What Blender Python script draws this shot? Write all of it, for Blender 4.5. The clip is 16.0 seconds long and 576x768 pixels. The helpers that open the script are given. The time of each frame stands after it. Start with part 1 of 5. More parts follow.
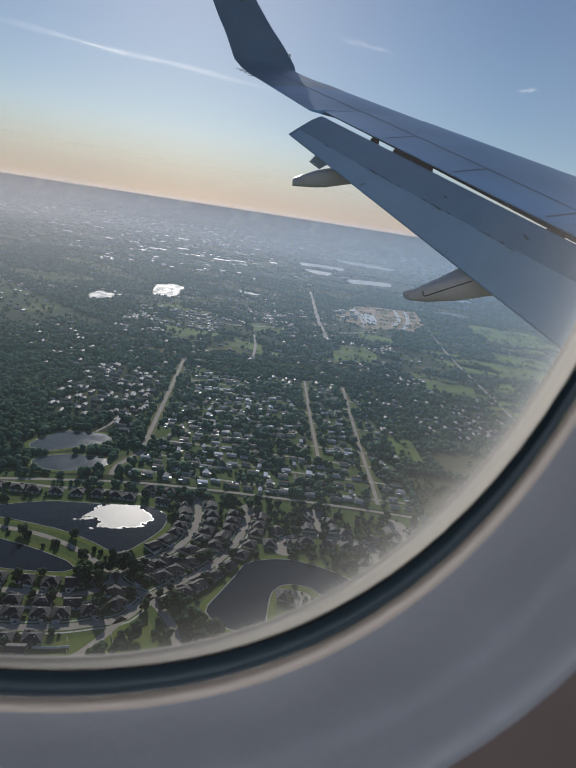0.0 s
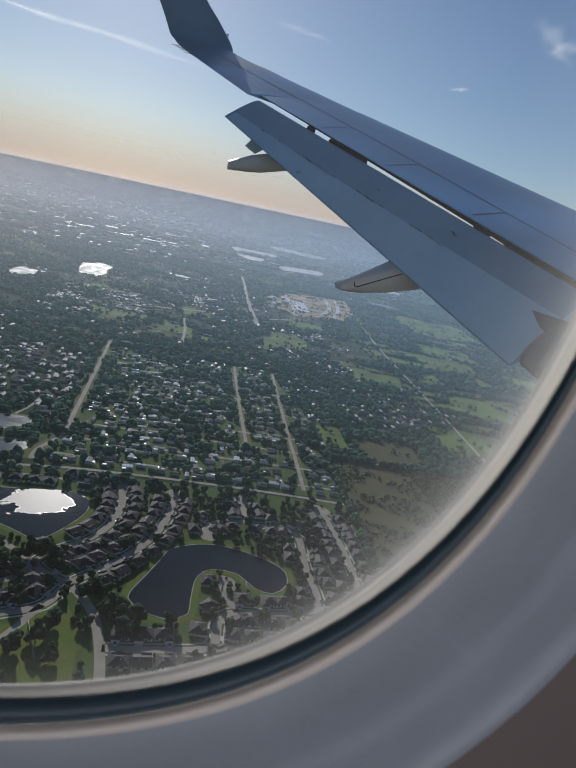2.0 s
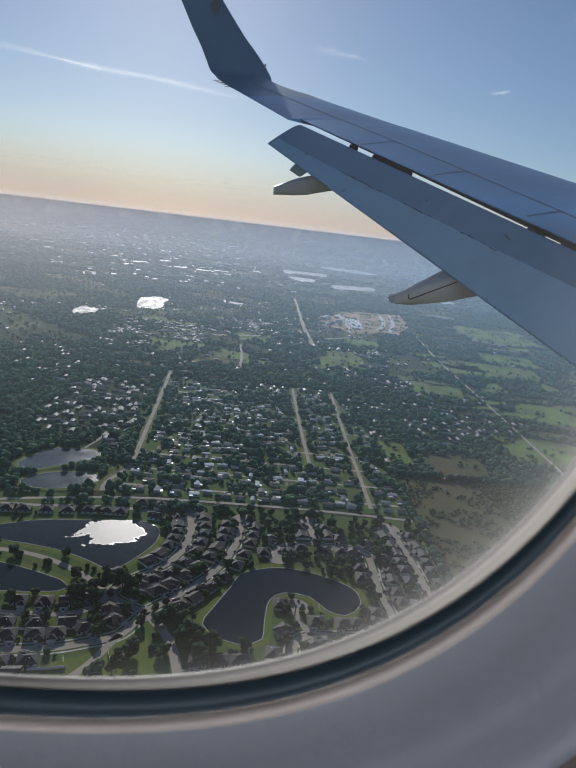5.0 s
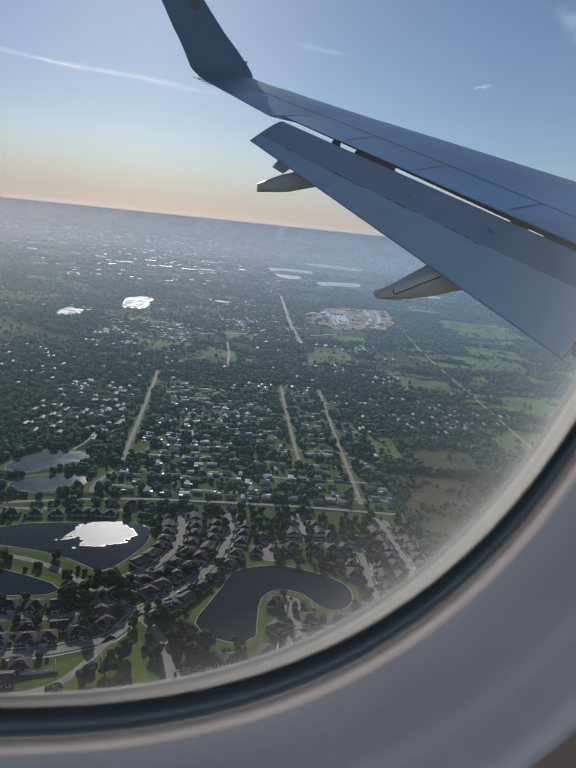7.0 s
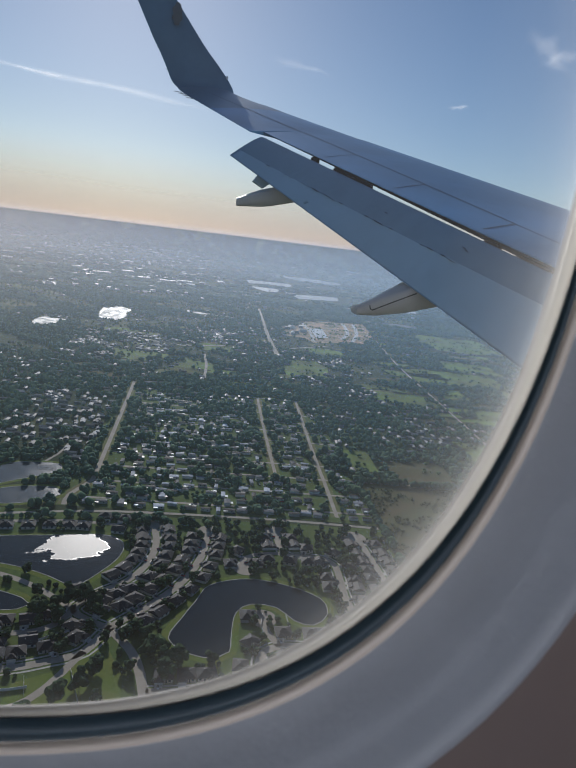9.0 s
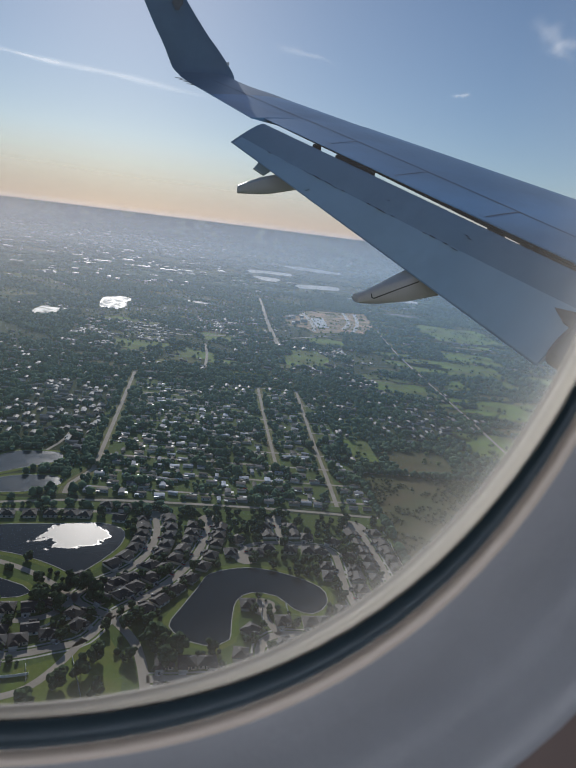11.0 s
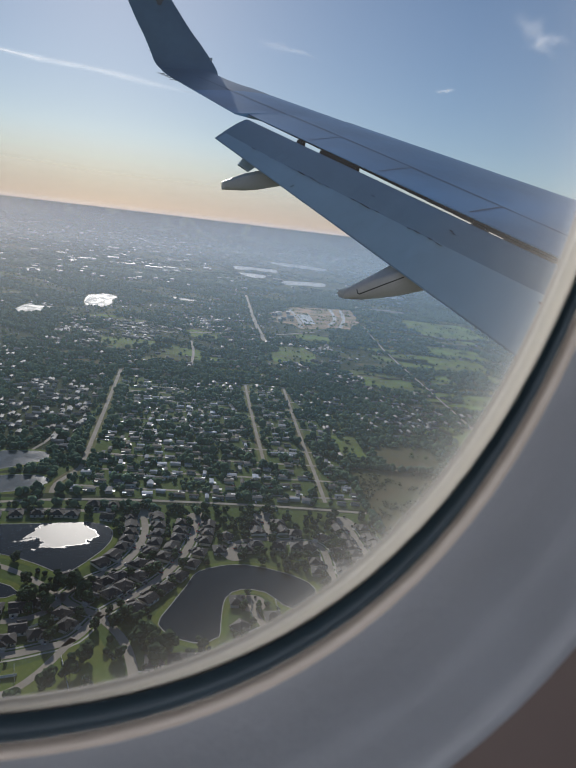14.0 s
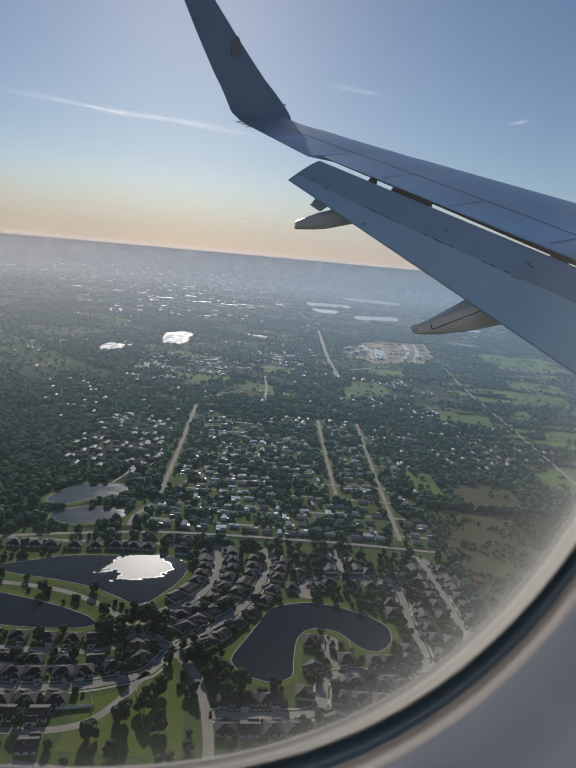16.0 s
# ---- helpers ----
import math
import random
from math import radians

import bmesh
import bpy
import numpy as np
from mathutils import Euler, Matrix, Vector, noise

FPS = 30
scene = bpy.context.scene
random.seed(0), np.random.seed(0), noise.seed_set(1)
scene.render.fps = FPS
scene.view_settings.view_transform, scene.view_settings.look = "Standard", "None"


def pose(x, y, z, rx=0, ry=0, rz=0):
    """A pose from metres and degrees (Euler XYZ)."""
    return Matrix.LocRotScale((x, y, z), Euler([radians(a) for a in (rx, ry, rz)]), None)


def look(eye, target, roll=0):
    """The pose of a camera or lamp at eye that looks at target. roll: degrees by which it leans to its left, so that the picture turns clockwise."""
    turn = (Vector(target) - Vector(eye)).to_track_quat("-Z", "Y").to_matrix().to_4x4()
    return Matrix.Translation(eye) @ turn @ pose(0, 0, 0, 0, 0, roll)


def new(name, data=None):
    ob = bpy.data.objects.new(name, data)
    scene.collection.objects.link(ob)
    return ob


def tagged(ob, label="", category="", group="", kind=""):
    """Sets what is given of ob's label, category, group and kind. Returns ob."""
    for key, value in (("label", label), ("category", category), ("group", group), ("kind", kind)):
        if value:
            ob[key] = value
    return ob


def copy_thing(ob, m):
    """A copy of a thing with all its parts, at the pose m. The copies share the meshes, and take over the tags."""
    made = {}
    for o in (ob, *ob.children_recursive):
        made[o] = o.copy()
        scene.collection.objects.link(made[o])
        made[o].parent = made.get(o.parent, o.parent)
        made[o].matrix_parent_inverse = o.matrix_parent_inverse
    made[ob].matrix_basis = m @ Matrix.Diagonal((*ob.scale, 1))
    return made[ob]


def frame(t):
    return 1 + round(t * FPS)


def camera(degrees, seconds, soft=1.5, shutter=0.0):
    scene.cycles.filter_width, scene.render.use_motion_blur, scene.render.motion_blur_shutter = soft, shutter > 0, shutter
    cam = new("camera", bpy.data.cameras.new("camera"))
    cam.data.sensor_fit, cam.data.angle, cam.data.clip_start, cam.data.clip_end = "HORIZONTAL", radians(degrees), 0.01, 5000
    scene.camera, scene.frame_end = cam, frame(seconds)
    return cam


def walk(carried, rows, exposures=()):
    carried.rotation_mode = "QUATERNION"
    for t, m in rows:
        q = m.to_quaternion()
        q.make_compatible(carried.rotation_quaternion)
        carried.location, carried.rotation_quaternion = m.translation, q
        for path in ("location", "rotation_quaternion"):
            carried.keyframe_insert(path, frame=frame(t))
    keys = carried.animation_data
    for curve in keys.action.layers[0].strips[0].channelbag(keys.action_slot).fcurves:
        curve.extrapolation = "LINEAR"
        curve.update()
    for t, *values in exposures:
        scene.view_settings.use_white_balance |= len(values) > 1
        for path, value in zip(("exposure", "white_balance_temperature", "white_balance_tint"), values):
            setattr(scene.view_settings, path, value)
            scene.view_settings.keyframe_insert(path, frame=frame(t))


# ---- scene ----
# ---- camera ----
H = 280.0  # height of the aircraft over the ground
PATH = [
    (0.0, pose(0.0121, 0.0046, 279.9902, 74.666, -8.616, 6.541)),
    (0.5, pose(0.0088, 0.0107, 279.9882, 74.358, -8.228, 5.036)),
    (1.0, pose(0.0063, 0.0135, 279.9843, 73.610, -9.219, 2.691)),
    (1.5, pose(0.0035, 0.0140, 279.9907, 73.662, -10.724, 1.264)),
    (2.0, pose(0.0002, 0.0027, 279.9970, 74.431, -11.710, 0.621)),
    (2.5, pose(-0.0054, 0.0036, 279.9902, 75.385, -11.161, 1.112)),
    (3.0, pose(-0.0059, -0.0163, 279.9979, 76.204, -10.031, 1.740)),
    (5.5, pose(-0.0049, 0.0026, 279.9891, 75.497, -6.449, 5.068)),
    (6.0, pose(-0.0055, -0.0008, 279.9897, 75.454, -6.278, 4.574)),
    (6.5, pose(0.0001, -0.0028, 279.9947, 75.262, -6.043, 3.977)),
    (7.0, pose(0.0028, 0.0080, 279.9878, 75.489, -5.774, 3.494)),
    (7.5, pose(-0.0002, 0.0115, 279.9863, 76.010, -5.618, 3.360)),
    (8.0, pose(-0.0018, 0.0074, 279.9906, 76.423, -5.935, 3.158)),
    (8.5, pose(0.0001, 0.0044, 279.9891, 76.713, -6.251, 2.645)),
    (9.0, pose(0.0040, -0.0148, 280.0061, 76.848, -6.885, 1.604)),
    (11.5, pose(0.0032, 0.0168, 279.9824, 75.760, -7.071, 1.766)),
    (12.0, pose(0.0008, 0.0198, 279.9799, 75.740, -7.118, 1.809)),
    (12.5, pose(0.0021, 0.0197, 279.9798, 75.710, -7.146, 1.534)),
    (13.0, pose(0.0032, 0.0163, 279.9824, 75.689, -7.146, 1.206)),
    (13.5, pose(0.0039, 0.0165, 279.9834, 75.697, -6.983, 0.769)),
    (14.0, pose(0.0082, 0.0097, 279.9875, 75.738, -6.728, 0.393)),
    (14.5, pose(0.0066, 0.0143, 279.9836, 75.826, -6.521, 0.462)),
    (15.0, pose(0.0055, 0.0140, 279.9841, 75.997, -6.274, 1.353)),
    (15.5, pose(-0.0003, 0.0126, 279.9901, 76.420, -5.982, 3.129)),
    (16.0, pose(0.0032, 0.0031, 279.9998, 78.275, -5.110, 6.853)),
]

cam = camera(49.35, 16.0, soft=1.6)
cam.data.dof.use_dof = True
cam.data.dof.focus_distance = 200.0
cam.data.dof.aperture_fstop = 56.0
walk(cam, PATH, exposures=[(0.0, 0.0, 6060, 12), (2.5, 0.0, 5960, 12), (5.5, 0.10, 5960, 12), (6.5, 0.0, 5910, 12), (9.0, 0.04, 5910, 12), (11.5, 0.02, 6060, 12), (14.0, 0.05, 6140, 12), (16.0, 0.0, 6190, 12)])

# ---- world and sun ----
SUN_AZ, SUN_EL = -16.3, 21.6  # bearing from +Y towards +X, and height, degrees
world = bpy.data.worlds.new("world")
scene.world = world
world.use_nodes = True
wt = world.node_tree
sky = wt.nodes.new("ShaderNodeTexSky")
sky.sky_type = "NISHITA"
sky.sun_disc = False
sky.sun_elevation = radians(SUN_EL)
sky.sun_rotation = radians(SUN_AZ)
sky.altitude = 200
sky.air_density, sky.dust_density, sky.ozone_density = 1.0, 0.24, 2.6
wt.nodes["Background"].inputs["Strength"].default_value = 0.056
wt.links.new(sky.outputs["Color"], wt.nodes["Background"].inputs["Color"])
sun = new("sun", bpy.data.lights.new("sun", "SUN"))
sun.data.energy, sun.data.angle, sun.data.color = 3.7, radians(0.55), (1.0, 0.93, 0.82)
sun_way = Vector((math.sin(radians(SUN_AZ)) * math.cos(radians(SUN_EL)), math.cos(radians(SUN_AZ)) * math.cos(radians(SUN_EL)), math.sin(radians(SUN_EL))))
sun.matrix_world = look((0, 0, 400), Vector((0, 0, 400)) - sun_way)


# ---- materials ----
def material(name, base, rough=0.6, metal=0.0, spec=0.5, var=0.25, scale=1.0, fine=0.1, fine_scale=30.0, bump=0.0, bump_scale=20.0, space="Object", per_object=0.0, base2=None, skew=1.0):
    """A painted or natural surface: base colour varied by a broad and a fine noise, with relief."""
    m = bpy.data.materials.new(name)
    m.use_nodes = True
    nt = m.node_tree
    b = nt.nodes["Principled BSDF"]
    b.inputs["Roughness"].default_value, b.inputs["Metallic"].default_value = rough, metal
    b.inputs["Specular IOR Level"].default_value = spec
    co = nt.nodes.new("ShaderNodeTexCoord")
    where = co.outputs["Object"]
    if space == "World":
        where = nt.nodes.new("ShaderNodeNewGeometry").outputs["Position"]
    n1, n2 = nt.nodes.new("ShaderNodeTexNoise"), nt.nodes.new("ShaderNodeTexNoise")
    n1.inputs["Scale"].default_value, n1.inputs["Detail"].default_value = scale, 5
    n2.inputs["Scale"].default_value, n2.inputs["Detail"].default_value = fine_scale, 4
    for n in (n1, n2):
        nt.links.new(where, n.inputs["Vector"])
    ramp = nt.nodes.new("ShaderNodeMix")
    ramp.data_type = "RGBA"
    b2 = base2 or tuple(c * (1 - var) for c in base)
    b1 = base if base2 else tuple(min(1, c * (1 + var)) for c in base)
    ramp.inputs["A"].default_value, ramp.inputs["B"].default_value = (*b1, 1), (*b2, 1)
    steep = nt.nodes.new("ShaderNodeMapRange")
    steep.inputs["From Min"].default_value, steep.inputs["From Max"].default_value = 0.35, 0.65
    nt.links.new(n1.outputs["Fac"], steep.inputs["Value"])
    nt.links.new(steep.outputs["Result"], ramp.inputs["Factor"])
    hsv = nt.nodes.new("ShaderNodeHueSaturation")
    val = nt.nodes.new("ShaderNodeMath")
    val.operation = "MULTIPLY_ADD"
    nt.links.new(n2.outputs["Fac"], val.inputs[0])
    val.inputs[1].default_value, val.inputs[2].default_value = 4 * fine, 1 - 2 * fine
    last = val
    if per_object:
        info = nt.nodes.new("ShaderNodeObjectInfo")
        add = nt.nodes.new("ShaderNodeMath")
        add.operation = "MULTIPLY_ADD"
        few = nt.nodes.new("ShaderNodeMath")
        few.operation = "POWER"
        few.inputs[1].default_value = skew
        nt.links.new(info.outputs["Random"], few.inputs[0])
        nt.links.new(few.outputs[0], add.inputs[0])
        add.inputs[1].default_value = 2 * per_object * skew
        sub = nt.nodes.new("ShaderNodeMath")
        sub.operation = "SUBTRACT"
        nt.links.new(val.outputs[0], sub.inputs[0])
        sub.inputs[1].default_value = per_object
        nt.links.new(sub.outputs[0], add.inputs[2])
        last = add
    nt.links.new(ramp.outputs["Result"], hsv.inputs["Color"])
    nt.links.new(last.outputs[0], hsv.inputs["Value"])
    nt.links.new(hsv.outputs["Color"], b.inputs["Base Color"])
    if bump:
        bp, n3 = nt.nodes.new("ShaderNodeBump"), nt.nodes.new("ShaderNodeTexNoise")
        n3.inputs["Scale"].default_value, n3.inputs["Detail"].default_value = bump_scale, 4
        nt.links.new(where, n3.inputs["Vector"])
        nt.links.new(n3.outputs["Fac"], bp.inputs["Height"])
        bp.inputs["Strength"].default_value, bp.inputs["Distance"].default_value = 1.0, bump
        nt.links.new(bp.outputs["Normal"], b.inputs["Normal"])
    return m


def island_material(name, base, base2, rough=0.7, spec=0.3, skew=1.0):
    """Leaves and loose roofs: each joined piece takes its own tone."""
    m = bpy.data.materials.new(name)
    m.use_nodes = True
    nt = m.node_tree
    b = nt.nodes["Principled BSDF"]
    b.inputs["Roughness"].default_value, b.inputs["Specular IOR Level"].default_value = rough, spec
    geo, mix = nt.nodes.new("ShaderNodeNewGeometry"), nt.nodes.new("ShaderNodeMix")
    mix.data_type = "RGBA"
    mix.inputs["A"].default_value, mix.inputs["B"].default_value = (*base, 1), (*base2, 1)
    nz, mm = nt.nodes.new("ShaderNodeTexNoise"), nt.nodes.new("ShaderNodeMath")
    nz.inputs["Scale"].default_value, nz.inputs["Detail"].default_value = 0.022, 5
    nt.links.new(geo.outputs["Position"], nz.inputs["Vector"])
    mm.operation = "MULTIPLY_ADD"
    few = nt.nodes.new("ShaderNodeMath")
    few.operation = "POWER"
    few.inputs[1].default_value = skew
    nt.links.new(geo.outputs["Random Per Island"], few.inputs[0])
    nt.links.new(few.outputs[0], mm.inputs[0])
    mm.inputs[1].default_value = 0.7
    sc = nt.nodes.new("ShaderNodeMath")
    sc.operation = "MULTIPLY_ADD"
    nt.links.new(nz.outputs["Fac"], sc.inputs[0])
    sc.inputs[1].default_value, sc.inputs[2].default_value = 1.6, -0.65
    nt.links.new(sc.outputs[0], mm.inputs[2])
    nt.links.new(mm.outputs[0], mix.inputs["Factor"])
    nt.links.new(mix.outputs["Result"], b.inputs["Base Color"])
    return m


def water_material(name, base, calm, rippled, patch, centre=None, reach=30.0):
    """Water: dark body colour under a mirror that is broken by ripples in patches of that size."""
    m = bpy.data.materials.new(name)
    m.use_nodes = True
    nt = m.node_tree
    b = nt.nodes["Principled BSDF"]
    b.inputs["Base Color"].default_value = (*base, 1)
    b.inputs["IOR"].default_value = 1.33
    b.inputs["Specular IOR Level"].default_value = 0.3
    geo = nt.nodes.new("ShaderNodeNewGeometry")
    nz, mr = nt.nodes.new("ShaderNodeTexNoise"), nt.nodes.new("ShaderNodeMapRange")
    nz.inputs["Scale"].default_value, nz.inputs["Detail"].default_value = 1 / patch, 6
    nt.links.new(geo.outputs["Position"], nz.inputs["Vector"])
    mr.inputs["From Min"].default_value, mr.inputs["From Max"].default_value = 0.48, 0.54
    mr.inputs["To Min"].default_value, mr.inputs["To Max"].default_value = calm, rippled
    ripple = nz.outputs["Fac"]
    if centre:
        far, near = nt.nodes.new("ShaderNodeVectorMath"), nt.nodes.new("ShaderNodeMath")
        far.operation = "DISTANCE"
        far.inputs[1].default_value = centre
        nt.links.new(geo.outputs["Position"], far.inputs[0])
        near.operation = "MULTIPLY_ADD"
        nt.links.new(far.outputs["Value"], near.inputs[0])
        near.inputs[1].default_value = -0.35 / reach
        add = nt.nodes.new("ShaderNodeMath")
        add.operation = "ADD"
        nt.links.new(nz.outputs["Fac"], add.inputs[0])
        add.inputs[1].default_value = 0.35
        nt.links.new(add.outputs[0], near.inputs[2])
        ripple = near.outputs[0]
    nt.links.new(ripple, mr.inputs["Value"])
    nt.links.new(mr.outputs["Result"], b.inputs["Roughness"])
    bp, n3 = nt.nodes.new("ShaderNodeBump"), nt.nodes.new("ShaderNodeTexNoise")
    n3.inputs["Scale"].default_value, n3.inputs["Detail"].default_value = 0.5, 3
    nt.links.new(geo.outputs["Position"], n3.inputs["Vector"])
    nt.links.new(n3.outputs["Fac"], bp.inputs["Height"])
    bp.inputs["Strength"].default_value, bp.inputs["Distance"].default_value = 1.0, 0.05
    nt.links.new(bp.outputs["Normal"], b.inputs["Normal"])
    return m


def film_material(name, share, smudge, tint=(1, 1, 1), height=None, soft=False, grain=None, reach=0.0):
    """A clear sheet of which a small share, more where it is smudged, scatters light through it."""
    m = bpy.data.materials.new(name)
    m.use_nodes = True
    nt = m.node_tree
    nt.nodes.remove(nt.nodes["Principled BSDF"])
    out = nt.nodes["Material Output"]
    clear, milk, mix = nt.nodes.new("ShaderNodeBsdfTransparent"), nt.nodes.new("ShaderNodeBsdfTranslucent"), nt.nodes.new("ShaderNodeMixShader")
    milk.inputs["Color"].default_value = (*tint, 1)
    co = nt.nodes.new("ShaderNodeTexCoord")
    nz, mr = nt.nodes.new("ShaderNodeTexNoise"), nt.nodes.new("ShaderNodeMapRange")
    nz.inputs["Detail"].default_value = 4
    nt.links.new(co.outputs["Object"], nz.inputs["Vector"])
    nz.inputs["Scale"].default_value = grain or (9.0 if height is None else 0.0004)
    mr.inputs["From Min"].default_value, mr.inputs["From Max"].default_value = 0.35, 0.75
    mr.inputs["To Min"].default_value, mr.inputs["To Max"].default_value = share, share + smudge
    nt.links.new(nz.outputs["Fac"], mr.inputs["Value"])
    fac = mr.outputs["Result"]
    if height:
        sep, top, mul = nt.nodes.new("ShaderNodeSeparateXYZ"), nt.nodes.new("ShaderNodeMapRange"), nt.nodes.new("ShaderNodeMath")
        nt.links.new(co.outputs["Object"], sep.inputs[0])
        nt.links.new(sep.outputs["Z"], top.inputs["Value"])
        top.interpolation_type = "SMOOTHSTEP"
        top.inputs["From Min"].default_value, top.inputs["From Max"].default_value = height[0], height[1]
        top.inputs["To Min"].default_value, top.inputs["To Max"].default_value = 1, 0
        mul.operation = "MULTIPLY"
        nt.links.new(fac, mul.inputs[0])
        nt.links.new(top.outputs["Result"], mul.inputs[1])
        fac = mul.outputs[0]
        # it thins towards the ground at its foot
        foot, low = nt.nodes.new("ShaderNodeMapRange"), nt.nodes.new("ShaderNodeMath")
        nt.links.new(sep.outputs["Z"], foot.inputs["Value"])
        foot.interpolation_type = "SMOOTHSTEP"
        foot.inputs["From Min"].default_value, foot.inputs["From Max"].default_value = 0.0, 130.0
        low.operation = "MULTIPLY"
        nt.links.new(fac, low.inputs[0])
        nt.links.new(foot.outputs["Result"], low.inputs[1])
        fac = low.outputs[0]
        # denser on the left, imitating brighter haze toward the sun
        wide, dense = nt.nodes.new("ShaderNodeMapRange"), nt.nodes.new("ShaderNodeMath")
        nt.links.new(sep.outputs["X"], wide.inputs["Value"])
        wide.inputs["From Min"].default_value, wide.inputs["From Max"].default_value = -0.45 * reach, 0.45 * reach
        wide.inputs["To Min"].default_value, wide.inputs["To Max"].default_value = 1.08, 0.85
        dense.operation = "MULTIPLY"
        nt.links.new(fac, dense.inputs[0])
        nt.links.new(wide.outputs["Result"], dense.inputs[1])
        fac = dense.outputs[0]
        # sun-side scatter put into the tint: bluer to the right
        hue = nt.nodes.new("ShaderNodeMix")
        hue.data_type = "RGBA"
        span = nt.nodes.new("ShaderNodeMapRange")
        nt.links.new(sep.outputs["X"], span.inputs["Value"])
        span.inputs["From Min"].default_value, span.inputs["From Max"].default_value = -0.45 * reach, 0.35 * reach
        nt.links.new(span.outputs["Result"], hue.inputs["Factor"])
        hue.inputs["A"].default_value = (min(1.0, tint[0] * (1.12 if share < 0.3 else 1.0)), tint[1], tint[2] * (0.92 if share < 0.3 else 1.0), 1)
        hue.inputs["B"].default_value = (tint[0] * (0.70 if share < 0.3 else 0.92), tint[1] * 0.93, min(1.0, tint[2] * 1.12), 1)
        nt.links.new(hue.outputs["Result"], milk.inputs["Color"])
    if soft:
        at, mul = nt.nodes.new("ShaderNodeAttribute"), nt.nodes.new("ShaderNodeMath")
        at.attribute_name = "film"
        mul.operation = "MULTIPLY"
        nt.links.new(fac, mul.inputs[0])
        nt.links.new(at.outputs["Fac"], mul.inputs[1])
        fac = mul.outputs[0]
    nt.links.new(fac, mix.inputs["Fac"])
    nt.links.new(clear.outputs[0], mix.inputs[1])
    nt.links.new(milk.outputs[0], mix.inputs[2])
    nt.links.new(mix.outputs[0], out.inputs["Surface"])
    return m


def glow_through(m, share, tint, thin=False):
    """Lets part of the light on a thin plastic shine through it."""
    nt = m.node_tree
    mix, tr = nt.nodes.new("ShaderNodeMixShader"), nt.nodes.new("ShaderNodeBsdfTranslucent")
    tr.inputs["Color"].default_value = (*tint, 1)
    mix.inputs["Fac"].default_value = share
    if thin:  # glow set per vertex, to imitate a lit front and dim foot
        at = nt.nodes.new("ShaderNodeAttribute")
        at.attribute_name = "film"
        nt.links.new(at.outputs["Fac"], mix.inputs["Fac"])
    nt.links.new(nt.nodes["Principled BSDF"].outputs[0], mix.inputs[1])
    nt.links.new(tr.outputs[0], mix.inputs[2])
    nt.links.new(mix.outputs[0], nt.nodes["Material Output"].inputs["Surface"])


# broad tone blotches in the wing colour also imitate cloud sheen
WING_PAINT = material("wing_paint", (0.125, 0.30, 0.50), rough=0.3, metal=0.2, spec=0.3, var=0.24, scale=0.5, fine=0.04, fine_scale=9)
FLAP_PAINT = material("flap_paint", (0.21, 0.34, 0.435), rough=0.40, metal=0.1, var=0.06, scale=0.7, fine=0.05, fine_scale=7)
FLAP_SKIN = material("flap_rear_skin", (0.37, 0.55, 0.655), rough=0.42, metal=0.1, var=0.06, scale=0.7, fine=0.05, fine_scale=7)
TRACK = material("track_housing", (0.055, 0.07, 0.09), rough=0.55, var=0.15, scale=2.0, fine=0.06)
TIP_PAINT = material("winglet_paint", (0.16, 0.255, 0.345), rough=0.35, metal=0.1, var=0.10, scale=0.6, fine=0.05, fine_scale=7)
EMBLEM = material("faded_emblem", (0.16, 0.165, 0.17), rough=0.5, var=0.1, fine=0.05)
WHITE_PAINT = material("white_paint", (0.8, 0.8, 0.79), rough=0.4, var=0.04, fine=0.03)
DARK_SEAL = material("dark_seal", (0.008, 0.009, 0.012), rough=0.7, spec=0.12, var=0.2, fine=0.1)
FAIRING = material("fairing_paint", (0.50, 0.485, 0.455), rough=0.45, var=0.06, scale=1.5, fine=0.05)
BEZEL = material("bezel_plastic", (0.42, 0.443, 0.475), rough=0.5, var=0.05, scale=6, fine=0.05, fine_scale=60, bump=0.0002, bump_scale=500)
BLUE_SEAL = material("blue_black_seal", (0.040, 0.068, 0.088), rough=0.5, var=0.2, fine=0.1)
TRIM_BROWN = material("brown_wall_trim", (0.185, 0.142, 0.125), rough=0.6, var=0.08, scale=5, fine=0.05)
LIP = material("lip_plastic", (0.80, 0.70, 0.59), rough=0.4, var=0.05, fine=0.04)
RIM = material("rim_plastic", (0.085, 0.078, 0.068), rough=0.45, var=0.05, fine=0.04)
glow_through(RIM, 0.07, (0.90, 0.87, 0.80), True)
PANE = film_material("pane_film", 0.010, 0.025)
EDGE_VEIL = film_material("pane_edge_veil", 0.55, 0.25, (1.0, 0.97, 0.92), soft=True)
GRASS = material("grass", (0.075, 0.120, 0.036), rough=0.95, spec=0.05, scale=0.02, fine=0.2, fine_scale=0.25, space="World", base2=(0.085, 0.115, 0.036))
ROAD = material("asphalt", (0.30, 0.27, 0.225), rough=0.9, spec=0.2, var=0.12, scale=0.05, fine=0.08, fine_scale=1.0, space="World")
CONCRETE = material("concrete", (0.42, 0.41, 0.38), rough=0.9, spec=0.2, var=0.1, scale=0.1, fine=0.08, fine_scale=1.5, space="World")
BANK = material("bank_grass", (0.10, 0.15, 0.03), rough=0.95, spec=0.05, scale=0.05, fine=0.15, fine_scale=0.4, space="World", base2=(0.13, 0.15, 0.04))
